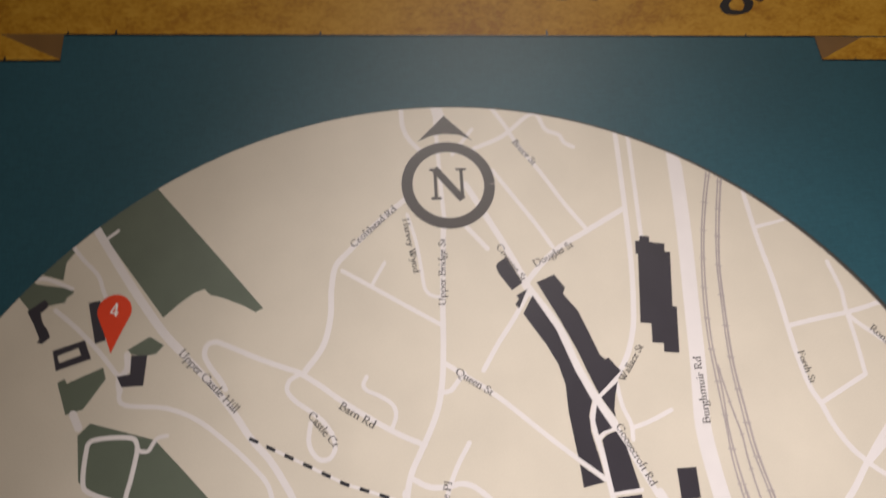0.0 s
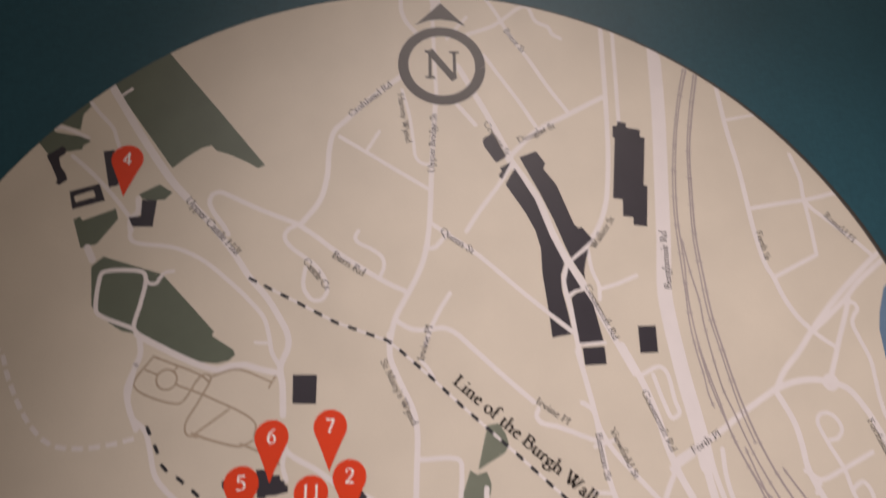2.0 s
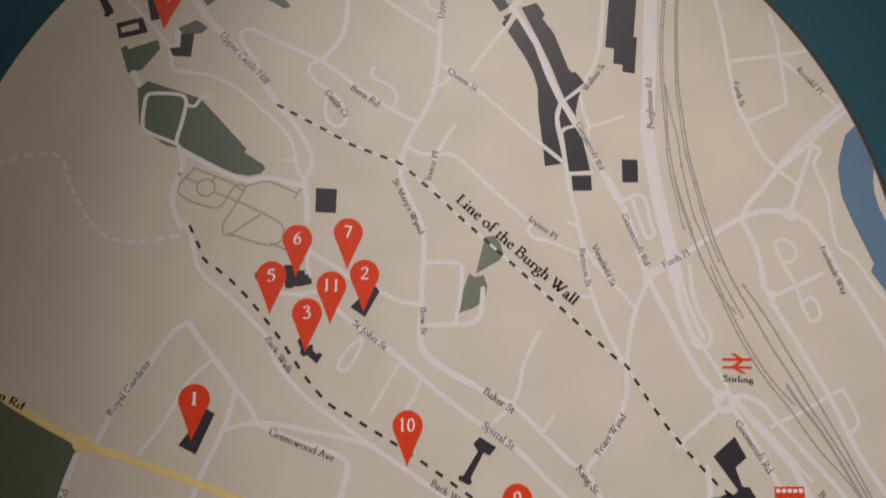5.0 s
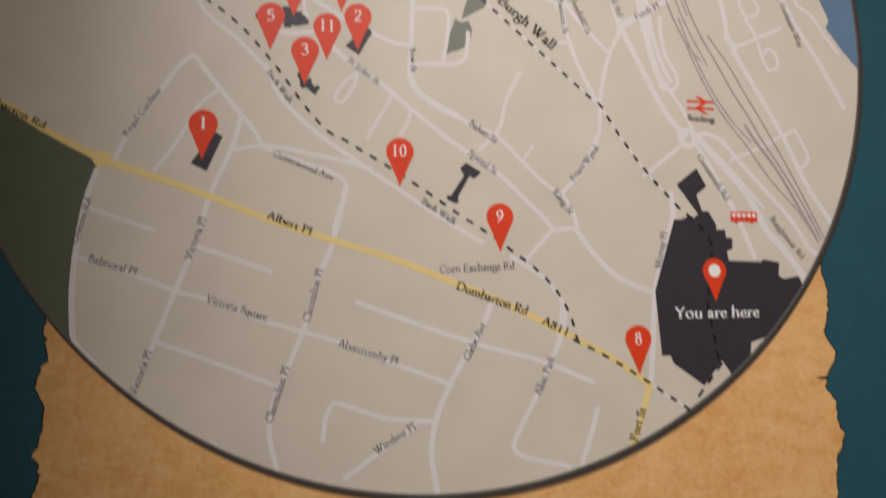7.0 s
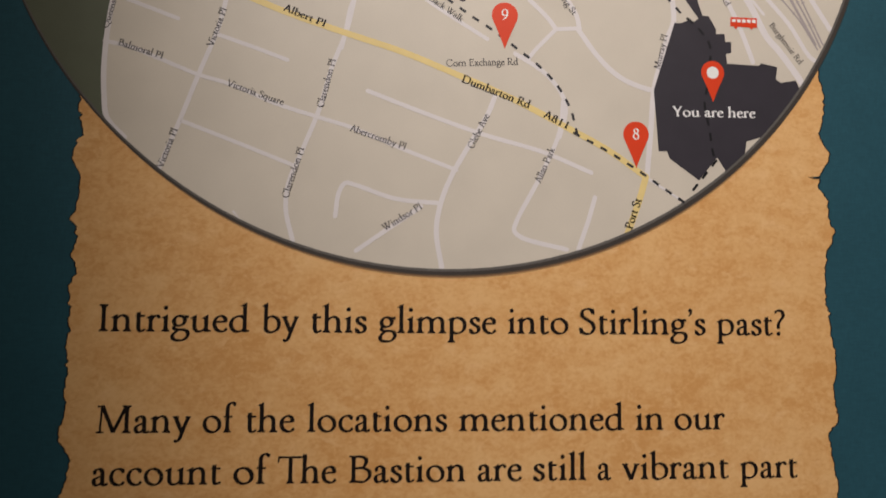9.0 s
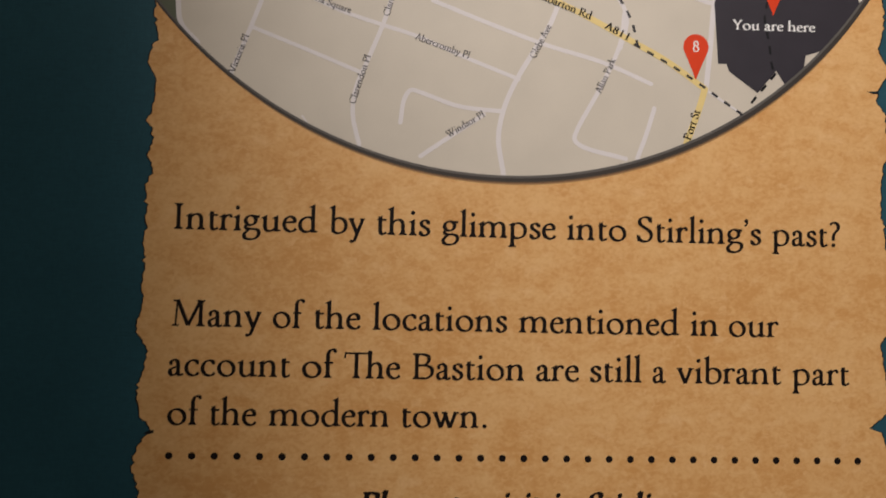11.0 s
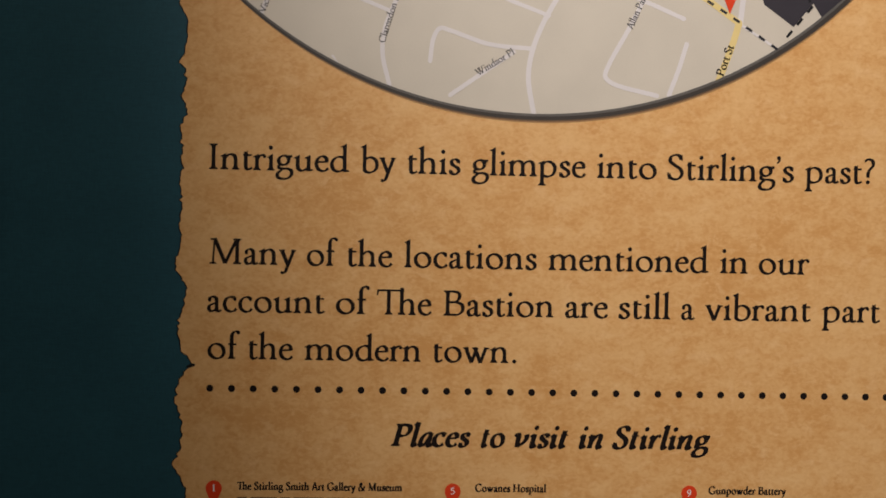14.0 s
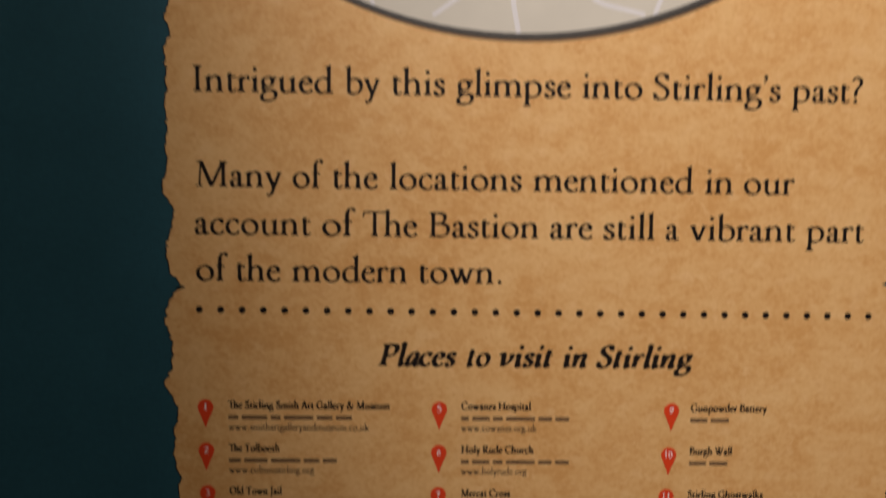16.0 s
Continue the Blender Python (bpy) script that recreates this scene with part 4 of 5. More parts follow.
road(0.0047, [(-0.0422, 0.1270), (-0.0297, 0.1205), (-0.0158, 0.1198), (-0.0041, 0.1215), (0.0062, 0.1178), (0.0235, 0.1025), (0.0460, 0.0818), (0.0718, 0.0592)])
road(0.0037, [(-0.0222, 0.0942), (-0.0163, 0.0874), (-0.0119, 0.0798)])
road(0.0045, [(0.0753, 0.0541), (0.0734, 0.0477), (0.0771, 0.0426), (0.0919, 0.0388), (0.1115, 0.0314), (0.1243, 0.0266)])
road(0.0040, [(0.1278, 0.1943), (0.1307, 0.1724), (0.1355, 0.1592), (0.1355, 0.1467)])
road(0.0040, [(0.1363, 0.1559), (0.1511, 0.1602), (0.1707, 0.1683)])
road(0.0052, [(0.2709, 0.3585), (0.2749, 0.3162), (0.2819, 0.2709), (0.2880, 0.2102), (0.2943, 0.1788), (0.2999, 0.1675), (0.3059, 0.1506), (0.3169, 0.1312), (0.3288, 0.1185)])
road(0.0046, [(0.3278, 0.1190), (0.3377, 0.1113), (0.3477, 0.1046)])
road(0.0040, [(0.2773, 0.3249), (0.3071, 0.3333)])
road(0.0045, [(0.2870, 0.2337), (0.3182, 0.2394), (0.3469, 0.2441), (0.3783, 0.2521)])
road(0.0045, [(0.3355, 0.2898), (0.3420, 0.2634), (0.3432, 0.2420), (0.3628, 0.2231), (0.3881, 0.2014), (0.3995, 0.1904)])
road(0.0044, [(0.3421, 0.2426), (0.3440, 0.2219), (0.3453, 0.1900)])
road(0.0044, [(0.3452, 0.1894), (0.3011, 0.1680)])
road(0.0058, [(0.4049, 0.1909), (0.3764, 0.1670), (0.3494, 0.1419), (0.3277, 0.1185), (0.3121, 0.0998), (0.2958, 0.0830), (0.2867, 0.0685)])
road(0.0054, [(0.4077, 0.1840), (0.3816, 0.1641), (0.3644, 0.1473), (0.3448, 0.1309), (0.3288, 0.1185)])
road(0.0054, [(0.3686, 0.1484), (0.3616, 0.1307), (0.3528, 0.1116), (0.3462, 0.0955), (0.3381, 0.0770)])
road(0.0044, [(0.3650, 0.1440), (0.3725, 0.1445), (0.3755, 0.1389), (0.3702, 0.1317), (0.3680, 0.1251), (0.3723, 0.1114), (0.3790, 0.0923), (0.3800, 0.0762), (0.3812, 0.0560), (0.3851, 0.0408), (0.3992, 0.0307), (0.4121, 0.0106), (0.4278, -0.0103)])
road(0.0061, [(0.2853, 0.0679), (0.3037, 0.0739), (0.3219, 0.0758), (0.3374, 0.0734), (0.3526, 0.0675), (0.3675, 0.0473), (0.3823, 0.0156), (0.3977, -0.0088), (0.4136, -0.0381), (0.4300, -0.0703)])
road(0.0058, [(0.2853, 0.0679), (0.2543, 0.0492), (0.2269, 0.0309), (0.1913, 0.0116)])
road(0.0059, [(0.2852, 0.0667), (0.2979, 0.0402), (0.3017, 0.0218), (0.3037, 0.0035), (0.3094, -0.0122), (0.3334, -0.0564), (0.3604, -0.1063), (0.3813, -0.1530), (0.4054, -0.1921)])
road(0.0042, [(0.3262, 0.0207), (0.3363, 0.0008), (0.3407, -0.0173), (0.3470, -0.0328)])
road(0.0042, [(0.3470, -0.0328), (0.3513, -0.0324), (0.3580, -0.0282), (0.3561, -0.0148), (0.3505, -0.0097), (0.3404, -0.0158)])
road(0.0044, [(0.3010, 0.0003), (0.3073, -0.0034), (0.3142, -0.0071), (0.3352, 0.0008), (0.3645, 0.0141)])
ringroad(0.0055, 0.0043, (0.3374, 0.0734))
road(0.0062, [(0.1853, 0.0042), (0.2047, 0.0160)])
road(0.0042, [(0.1674, 0.0812), (0.1828, 0.0877), (0.1887, 0.0839), (0.1939, 0.0591), (0.1965, 0.0488), (0.1898, 0.0449), (0.1843, 0.0567), (0.1769, 0.0810)])
road(0.0046, [(0.1126, 0.0583), (0.1209, 0.0531), (0.1271, 0.0354), (0.1359, 0.0204), (0.1565, -0.0032), (0.1725, -0.0206)])
road(0.0049, [(0.1896, 0.0061), (0.1766, -0.0198), (0.1691, -0.0433), (0.1640, -0.0710), (0.1628, -0.0920)])
road(0.0036, [(0.1209, 0.0227), (0.1376, 0.0277)])
road(0.0035, [(0.1180, -0.0131), (0.1339, -0.0136)])
road(0.0044, [(-0.0241, 0.0152), (0.0083, 0.0142), (0.0099, 0.0046), (0.0086, -0.0142), (0.0044, -0.0382)])
road(0.0048, [(-0.0266, -0.0426), (0.0043, -0.0410), (0.0186, -0.0397), (0.0261, -0.0344), (0.0286, -0.0219), (0.0297, -0.0078)])
road(0.0047, [(-0.1310, 0.0324), (-0.1294, 0.0239), (-0.1035, 0.0081), (-0.0895, -0.0017), (-0.0660, -0.0118), (-0.0473, -0.0207), (-0.0261, -0.0238)])
road(0.0042, [(-0.1295, 0.0253), (-0.1316, 0.0136), (-0.1282, 0.0018)])
road(0.0046, [(-0.1632, -0.0145), (-0.1449, -0.0165), (-0.1288, -0.0152), (-0.1150, -0.0111)])
road(0.0051, [(-0.1033, -0.0288), (-0.0895, -0.0411), (-0.0711, -0.0540), (-0.0564, -0.0640), (-0.0436, -0.0742)])
road(0.0032, [(-0.0794, -0.0541), (-0.0886, -0.0609), (-0.0977, -0.0728), (-0.0999, -0.0815), (-0.0940, -0.0835), (-0.0868, -0.0751), (-0.0803, -0.0612), (-0.0794, -0.0541)])
road(0.0034, [(-0.0450, -0.0751), (-0.0691, -0.1180)])
road(0.0036, [(-0.0266, -0.0892), (-0.0330, -0.1072), (-0.0380, -0.1149)])
road(0.0052, [(-0.0624, -0.0587), (-0.0256, -0.0892), (0.0006, -0.1104), (0.0329, -0.1334), (0.0588, -0.1504), (0.0835, -0.1743), (0.1039, -0.1941), (0.1120, -0.2049)])
road(0.0047, [(-0.0288, -0.0423), (-0.0280, -0.0591), (-0.0206, -0.0715), (0.0005, -0.0862), (0.0293, -0.0998), (0.0582, -0.1138), (0.0842, -0.1391), (0.1049, -0.1592), (0.1204, -0.1702)])
road(0.0043, [(0.0397, -0.1268), (0.0572, -0.1097), (0.0621, -0.0983), (0.0667, -0.0773), (0.0818, -0.0463)])
road(0.0037, [(0.0832, -0.1361), (0.0931, -0.1222)])
road(0.0047, [(0.1120, -0.2049), (0.1341, -0.2030)])
road(0.0046, [(0.1109, -0.2058), (0.0901, -0.2280), (0.0832, -0.2375)])
road(0.0053, [(0.1205, -0.1682), (0.1330, -0.1892), (0.1362, -0.2030)])
road(0.0049, [(0.1232, -0.1667), (0.1438, -0.1438), (0.1555, -0.1206), (0.1622, -0.1022), (0.1628, -0.0900)])
road(0.0050, [(0.2075, -0.1486), (0.2455, -0.1182)])
ringroad(0.0079, 0.0067, (0.2551, -0.1086))
road(0.0056, [(0.2617, -0.1117), (0.2800, -0.1431), (0.2974, -0.1751), (0.3081, -0.1985), (0.3183, -0.2257), (0.3200, -0.2309)])
road(0.0078, [(0.2659, -0.1074), (0.2917, -0.1377), (0.3147, -0.1642), (0.3366, -0.2047), (0.3480, -0.2170), (0.3752, -0.2534)])
road(0.0051, [(0.2633, -0.1053), (0.2747, -0.1035), (0.2912, -0.1103), (0.3041, -0.1255), (0.3323, -0.1574), (0.3597, -0.1879), (0.3866, -0.2262), (0.3987, -0.2258)])
road(0.0034, [(0.2712, -0.1116), (0.2973, -0.1377), (0.3329, -0.1792)])
road(0.0036, [(0.2990, -0.1314), (0.3060, -0.1275), (0.3244, -0.1200), (0.3517, -0.1064), (0.3725, -0.0964)])
road(0.0041, [(0.3725, -0.0964), (0.3826, -0.1158), (0.3850, -0.1290), (0.3762, -0.1372)])
road(0.0054, [(-0.2980, -0.1440), (-0.2844, -0.1136), (-0.2591, -0.0757), (-0.2475, -0.0573), (-0.2385, -0.0469), (-0.2313, -0.0442), (-0.2215, -0.0568), (-0.2070, -0.0748), (-0.1877, -0.0986)])
road(0.0039, [(-0.2080, -0.0748), (-0.2254, -0.0911), (-0.2339, -0.1061), (-0.2472, -0.1317), (-0.2633, -0.1539)])
road(0.0044, [(-0.1877, -0.0986), (-0.1734, -0.1163), (-0.1678, -0.1286)])
road(0.0045, [(-0.1933, -0.1337), (-0.1799, -0.1301), (-0.1604, -0.1285), (-0.1206, -0.1356), (-0.0855, -0.1427), (-0.0663, -0.1480)])
road(0.0045, [(-0.1652, -0.1300), (-0.1401, -0.1406), (-0.1000, -0.1541), (-0.0888, -0.1623), (-0.0885, -0.1720), (-0.0961, -0.1936), (-0.1001, -0.2173), (-0.1034, -0.2331)])
road(0.0045, [(-0.1620, -0.0557), (-0.1560, -0.0740), (-0.1426, -0.0909), (-0.1217, -0.1108), (-0.0805, -0.1402), (-0.0397, -0.1671), (0.0010, -0.1938), (0.0416, -0.2181)])
road(0.0057, [(-0.3131, -0.1550), (-0.3200, -0.1786), (-0.3261, -0.2174), (-0.3286, -0.2580), (-0.3273, -0.2880), (-0.3237, -0.3103), (-0.3071, -0.3287)])
road(0.0044, [(-0.3219, -0.1890), (-0.2922, -0.1994), (-0.2613, -0.2104)])
road(0.0050, [(-0.1867, -0.1002), (-0.1940, -0.1294), (-0.2137, -0.1792), (-0.2224, -0.2161), (-0.2403, -0.2653), (-0.2568, -0.3122), (-0.2739, -0.3575)])
road(0.0045, [(-0.2221, -0.2250), (-0.1866, -0.2366), (-0.1559, -0.2474)])
road(0.0045, [(-0.3289, -0.2353), (-0.3047, -0.2406), (-0.2701, -0.2537), (-0.2403, -0.2653), (-0.2104, -0.2734), (-0.1649, -0.2914), (-0.1266, -0.3028), (-0.0932, -0.3123), (-0.0411, -0.3328), (0.0116, -0.3521)])
road(0.0044, [(-0.2554, -0.3107), (-0.1935, -0.3338), (-0.1493, -0.3509)])
road(0.0049, [(-0.0771, -0.2754), (-0.0254, -0.2943), (0.0387, -0.3157), (0.0985, -0.3316), (0.1480, -0.3513)])
road(0.0050, [(-0.0889, -0.1659), (-0.0987, -0.2146), (-0.1122, -0.2518), (-0.1242, -0.2961), (-0.1386, -0.3344), (-0.1518, -0.3694), (-0.1537, -0.3942), (-0.1465, -0.4249)])
road(0.0049, [(-0.1064, -0.4004), (-0.1031, -0.3766), (-0.0968, -0.3675), (-0.0869, -0.3695), (-0.0482, -0.3820), (-0.0037, -0.3855)])
road(0.0049, [(-0.0856, -0.4336), (-0.0587, -0.4144), (-0.0231, -0.3893)])
road(0.0056, [(0.0519, -0.2702), (0.0418, -0.2964), (0.0238, -0.3272), (0.0072, -0.3571), (-0.0037, -0.3855), (-0.0078, -0.4135), (-0.0019, -0.4495)])
road(0.0051, [(0.1194, -0.2794), (0.1153, -0.3113), (0.0951, -0.3577), (0.0724, -0.4008), (0.0696, -0.4110), (0.0764, -0.4176), (0.1226, -0.4292)])
road(0.0052, [(0.1516, -0.3764), (0.1440, -0.4022), (0.1347, -0.4279)])
road(0.0027, [(-0.2031, -0.3980), (-0.1986, -0.4061)])
road(0.0062, [(0.2344, -0.1665), (0.2354, -0.1918), (0.2288, -0.2088), (0.2210, -0.2361), (0.2141, -0.2624), (0.2097, -0.3109), (0.2056, -0.3542)])
road(0.0058, [(0.1343, -0.2034), (0.1574, -0.2338), (0.1797, -0.2531), (0.2060, -0.2632), (0.2140, -0.2645)])
road(0.0050, [(0.0700, -0.2318), (0.1003, -0.2507), (0.1167, -0.2698), (0.1219, -0.2861), (0.1155, -0.3157)])
yellow(0.0063, [(-0.4205, -0.0834), (-0.3909, -0.0994), (-0.3610, -0.1183), (-0.3095, -0.1451), (-0.2685, -0.1591), (-0.2200, -0.1755), (-0.1613, -0.1982), (-0.1102, -0.2147), (-0.0415, -0.2354), (0.0068, -0.2539), (0.0665, -0.2780), (0.1214, -0.3050), (0.1656, -0.3279), (0.2044, -0.3542)])
road(0.0030, [(0.2027, -0.3533), (0.2437, -0.3789)])
yellow(0.0068, [(0.2044, -0.3542), (0.1978, -0.3765), (0.1851, -0.4122)])
ydisc(0.0079, (-0.3095, -0.1451))
pale(0.0040, [(-0.4338, 0.0874), (-0.4150, 0.0920), (-0.3918, 0.1019), (-0.3677, 0.1074), (-0.3548, 0.1031), (-0.3451, 0.0816), (-0.3270, 0.0499), (-0.3079, 0.0319), (-0.2903, 0.0283), (-0.2656, 0.0302), (-0.2400, 0.0365)])
road(0.0137, [(0.2110, 0.3990), (0.2088, 0.3320), (0.2033, 0.2534), (0.1996, 0.2006), (0.1952, 0.1543), (0.1971, 0.1272), (0.2006, 0.1005), (0.2046, 0.0743), (0.2095, 0.0485), (0.2138, 0.0232), (0.2159, 0.0058)])
road(0.0077, [(0.2123, 0.0233), (0.2162, -0.0041), (0.2207, -0.0260), (0.2291, -0.0488), (0.2344, -0.0551)])
road(0.0051, [(0.2179, 0.0181), (0.2246, -0.0116), (0.2328, -0.0361), (0.2392, -0.0492)])
road(0.0046, [(0.2305, 0.0188), (0.2310, -0.0020), (0.2359, -0.0241), (0.2454, -0.0413), (0.2468, -0.0499), (0.2434, -0.0564), (0.2349, -0.0589), (0.2273, -0.0549)])
road(0.0045, [(0.2388, -0.0600), (0.2517, -0.0811), (0.2603, -0.0986)])
road(0.0040, [(0.3262, 0.0207), (0.3191, 0.0403), (0.3222, 0.0459), (0.3289, 0.0473), (0.3359, 0.0435), (0.3403, 0.0341), (0.3358, 0.0266), (0.3267, 0.0243)])
road(0.0040, [(0.3142, -0.0071), (0.3082, -0.0177)])
rail(0.0013, [(0.2395, 0.3798), (0.2311, 0.3502), (0.2221, 0.3093), (0.2154, 0.2644), (0.2127, 0.2215), (0.2137, 0.1801), (0.2146, 0.1531), (0.2149, 0.1269), (0.2182, 0.1002), (0.2219, 0.0817), (0.2245, 0.0635), (0.2279, 0.0527)])
rail(0.0014, [(0.2422, 0.3787), (0.2337, 0.3503), (0.2243, 0.3093), (0.2181, 0.2645), (0.2153, 0.2215), (0.2168, 0.1801), (0.2162, 0.1531), (0.2181, 0.1269), (0.2210, 0.1055), (0.2267, 0.0817), (0.2333, 0.0582), (0.2415, 0.0275), (0.2573, -0.0080), (0.2685, -0.0356), (0.2819, -0.0629), (0.2986, -0.0898), (0.3156, -0.1111), (0.3416, -0.1490), (0.3720, -0.1843), (0.3912, -0.2151)])
rail(0.0013, [(0.2495, 0.3735), (0.2401, 0.3328), (0.2331, 0.2925), (0.2302, 0.2537), (0.2281, 0.2058), (0.2300, 0.1700), (0.2331, 0.1349), (0.2392, 0.1052), (0.2452, 0.0761), (0.2514, 0.0501), (0.2604, 0.0230)])
rail(0.0014, [(0.2167, 0.2032), (0.2217, 0.1700), (0.2266, 0.1452), (0.2278, 0.1268), (0.2316, 0.1000), (0.2344, 0.0841), (0.2385, 0.0658), (0.2445, 0.0503), (0.2552, 0.0204), (0.2653, -0.0021), (0.2804, -0.0315)])
rail(0.0017, [(0.2522, 0.3724), (0.2429, 0.3329), (0.2353, 0.2925), (0.2324, 0.2537), (0.2307, 0.2058), (0.2333, 0.1675), (0.2366, 0.1321), (0.2423, 0.1041), (0.2477, 0.0787), (0.2541, 0.0541), (0.2627, 0.0279), (0.2742, 0.0010), (0.2895, -0.0268), (0.3070, -0.0597), (0.3221, -0.0841), (0.3344, -0.1066), (0.3543, -0.1373), (0.3783, -0.1791), (0.3944, -0.2126)])
rail(0.0014, [(0.2204, 0.1055), (0.2268, 0.0738), (0.2351, 0.0469), (0.2464, 0.0163), (0.2608, -0.0118), (0.2734, -0.0264)])
rail(0.0014, [(0.2506, 0.0202), (0.2617, -0.0107), (0.2726, -0.0355), (0.2865, -0.0628), (0.3043, -0.0897), (0.3236, -0.1110)])
rail(0.0015, [(0.2814, 0.0029), (0.3063, -0.0348), (0.3212, -0.0622), (0.3337, -0.0839), (0.3459, -0.1065), (0.3652, -0.1426), (0.3975, -0.2100)])
rail(0.0026, [(0.3173, -0.0923), (0.3283, -0.1099), (0.3485, -0.1374), (0.3890, -0.2100)])
path(0.0017, [(-0.2375, 0.0985), (-0.1987, 0.0829), (-0.1933, 0.0785)])
path(0.0017, [(-0.2375, 0.0985), (-0.2503, 0.0754), (-0.2168, 0.0610), (-0.2115, 0.0629), (-0.2015, 0.0799), (-0.1963, 0.0841), (-0.1914, 0.0819), (-0.1982, 0.0651), (-0.2083, 0.0448), (-0.2065, 0.0374), (-0.1980, 0.0355)])
path(0.0017, [(-0.2010, 0.0372), (-0.1756, 0.0563)])
path(0.0017, [(-0.2428, 0.0879), (-0.2327, 0.0839)])
path(0.0017, [(-0.2211, 0.0858), (-0.2180, 0.0900)])
path(0.0017, [(-0.2181, 0.0760), (-0.1897, 0.0650), (-0.1545, 0.0454), (-0.1548, 0.0352)])
path(0.0017, [(-0.1914, 0.0819), (-0.1721, 0.0879), (-0.1433, 0.0775)])
path(0.0017, [(-0.1453, 0.0729), (-0.1405, 0.0822)])
ringpath(0.0080, 0.0017, (-0.2256, 0.0800))
path(0.0019, [(-0.2026, 0.0381), (-0.1830, 0.0315), (-0.1644, 0.0281), (-0.1516, 0.0344)])
path(0.0019, [(-0.1645, 0.0296), (-0.1481, 0.0225), (-0.1339, 0.0137), (-0.1307, 0.0136)])
bldg([(0.1668, 0.3194), (0.1754, 0.3185), (0.1749, 0.3134), (0.1883, 0.3114), (0.1875, 0.3040), (0.1923, 0.3035), (0.1863, 0.2548), (0.1900, 0.2543), (0.1855, 0.2145), (0.1726, 0.2160), (0.1734, 0.2233), (0.1636, 0.2243), (0.1652, 0.2406), (0.1559, 0.2416), (0.1629, 0.3024), (0.1608, 0.3029), (0.1620, 0.3148), (0.1663, 0.3149)])
bldg([(0.0363, 0.2954), (0.0380, 0.2987), (0.0455, 0.3033), (0.0484, 0.3000), (0.0578, 0.2800), (0.0483, 0.2739), (0.0377, 0.2899)])
bldg([(0.0497, 0.2611), (0.0535, 0.2659), (0.0516, 0.2691), (0.0617, 0.2746), (0.0531, 0.2579)])
bldg([(0.0655, 0.2688), (0.0827, 0.2388), (0.0946, 0.2043), (0.1059, 0.1792), (0.1020, 0.1679), (0.1020, 0.1547), (0.1060, 0.1354), (0.1083, 0.1212), (0.0889, 0.1365), (0.0880, 0.1451), (0.0853, 0.1704), (0.0853, 0.1927), (0.0813, 0.2093), (0.0733, 0.2257), (0.0560, 0.2532)])
bldg([(0.0895, 0.1308), (0.1079, 0.1161), (0.0907, 0.1130)])
bldg([(0.0702, 0.2802), (0.0862, 0.2865), (0.0943, 0.2746), (0.0919, 0.2692), (0.1033, 0.2538), (0.1097, 0.2364), (0.1173, 0.2157), (0.1211, 0.2121), (0.1243, 0.2131), (0.1330, 0.2019), (0.1122, 0.1837), (0.1076, 0.1952), (0.0983, 0.2207), (0.0872, 0.2457)])
bldg([(0.1136, 0.1812), (0.1292, 0.1933), (0.1258, 0.1827), (0.1233, 0.1713), (0.1237, 0.1644)])
bldg([(0.1091, 0.1752), (0.1195, 0.1566), (0.1124, 0.1546), (0.1077, 0.1518), (0.1061, 0.1630)])
bldg([(0.1099, 0.1479), (0.1142, 0.1517), (0.1223, 0.1541), (0.1292, 0.1420), (0.1357, 0.1101), (0.1145, 0.1081)])
bldg([(0.1166, 0.1043), (0.1362, 0.1055), (0.1367, 0.0902), (0.1177, 0.0892)])
bldg([(-0.1266, 0.0832), (-0.1072, 0.0829), (-0.1074, 0.0598), (-0.1261, 0.0602)])
bldg([(0.1676, 0.1230), (0.1837, 0.1233), (0.1834, 0.1001), (0.1675, 0.0994)])
bldg([(-0.3429, 0.2707), (-0.3307, 0.2800), (-0.3276, 0.2770), (-0.3276, 0.2734), (-0.3324, 0.2688), (-0.3300, 0.2609), (-0.3251, 0.2545), (-0.3231, 0.2491), (-0.3287, 0.2441), (-0.3324, 0.2455), (-0.3310, 0.2485), (-0.3371, 0.2608)])
hollow([(-0.3199, 0.2383), (-0.2964, 0.2459), (-0.2902, 0.2308), (-0.3157, 0.2224)], [(-0.3158, 0.2340), (-0.3006, 0.2400), (-0.2981, 0.2341), (-0.3138, 0.2286)])
bldg([(-0.2967, 0.2760), (-0.2878, 0.2777), (-0.2806, 0.2451), (-0.2884, 0.2426)])
bldg([(-0.2598, 0.2320), (-0.2476, 0.2317), (-0.2489, 0.2079), (-0.2654, 0.2078), (-0.2694, 0.2159), (-0.2597, 0.2174)])
park([(-0.2948, 0.3400), (-0.2741, 0.3593), (-0.2500, 0.3752), (-0.2036, 0.3204), (-0.1587, 0.2665), (-0.1647, 0.2633), (-0.1740, 0.2688), (-0.1910, 0.2763), (-0.2016, 0.2792), (-0.2062, 0.2843), (-0.2140, 0.2816), (-0.2259, 0.2726), (-0.2375, 0.2617), (-0.2685, 0.3039)])
park([(-0.3187, 0.3217), (-0.3056, 0.3242), (-0.3111, 0.3198), (-0.3174, 0.3107), (-0.3182, 0.2956), (-0.3322, 0.2984)])
park([(-0.3478, 0.2802), (-0.3383, 0.2931), (-0.3105, 0.2885), (-0.3087, 0.2850), (-0.3141, 0.2808), (-0.3146, 0.2772), (-0.3291, 0.2744), (-0.3319, 0.2784), (-0.3413, 0.2717)])
park([(-0.2630, 0.2369), (-0.2467, 0.2465), (-0.2355, 0.2392), (-0.2409, 0.2327), (-0.2511, 0.2311), (-0.2599, 0.2330)])
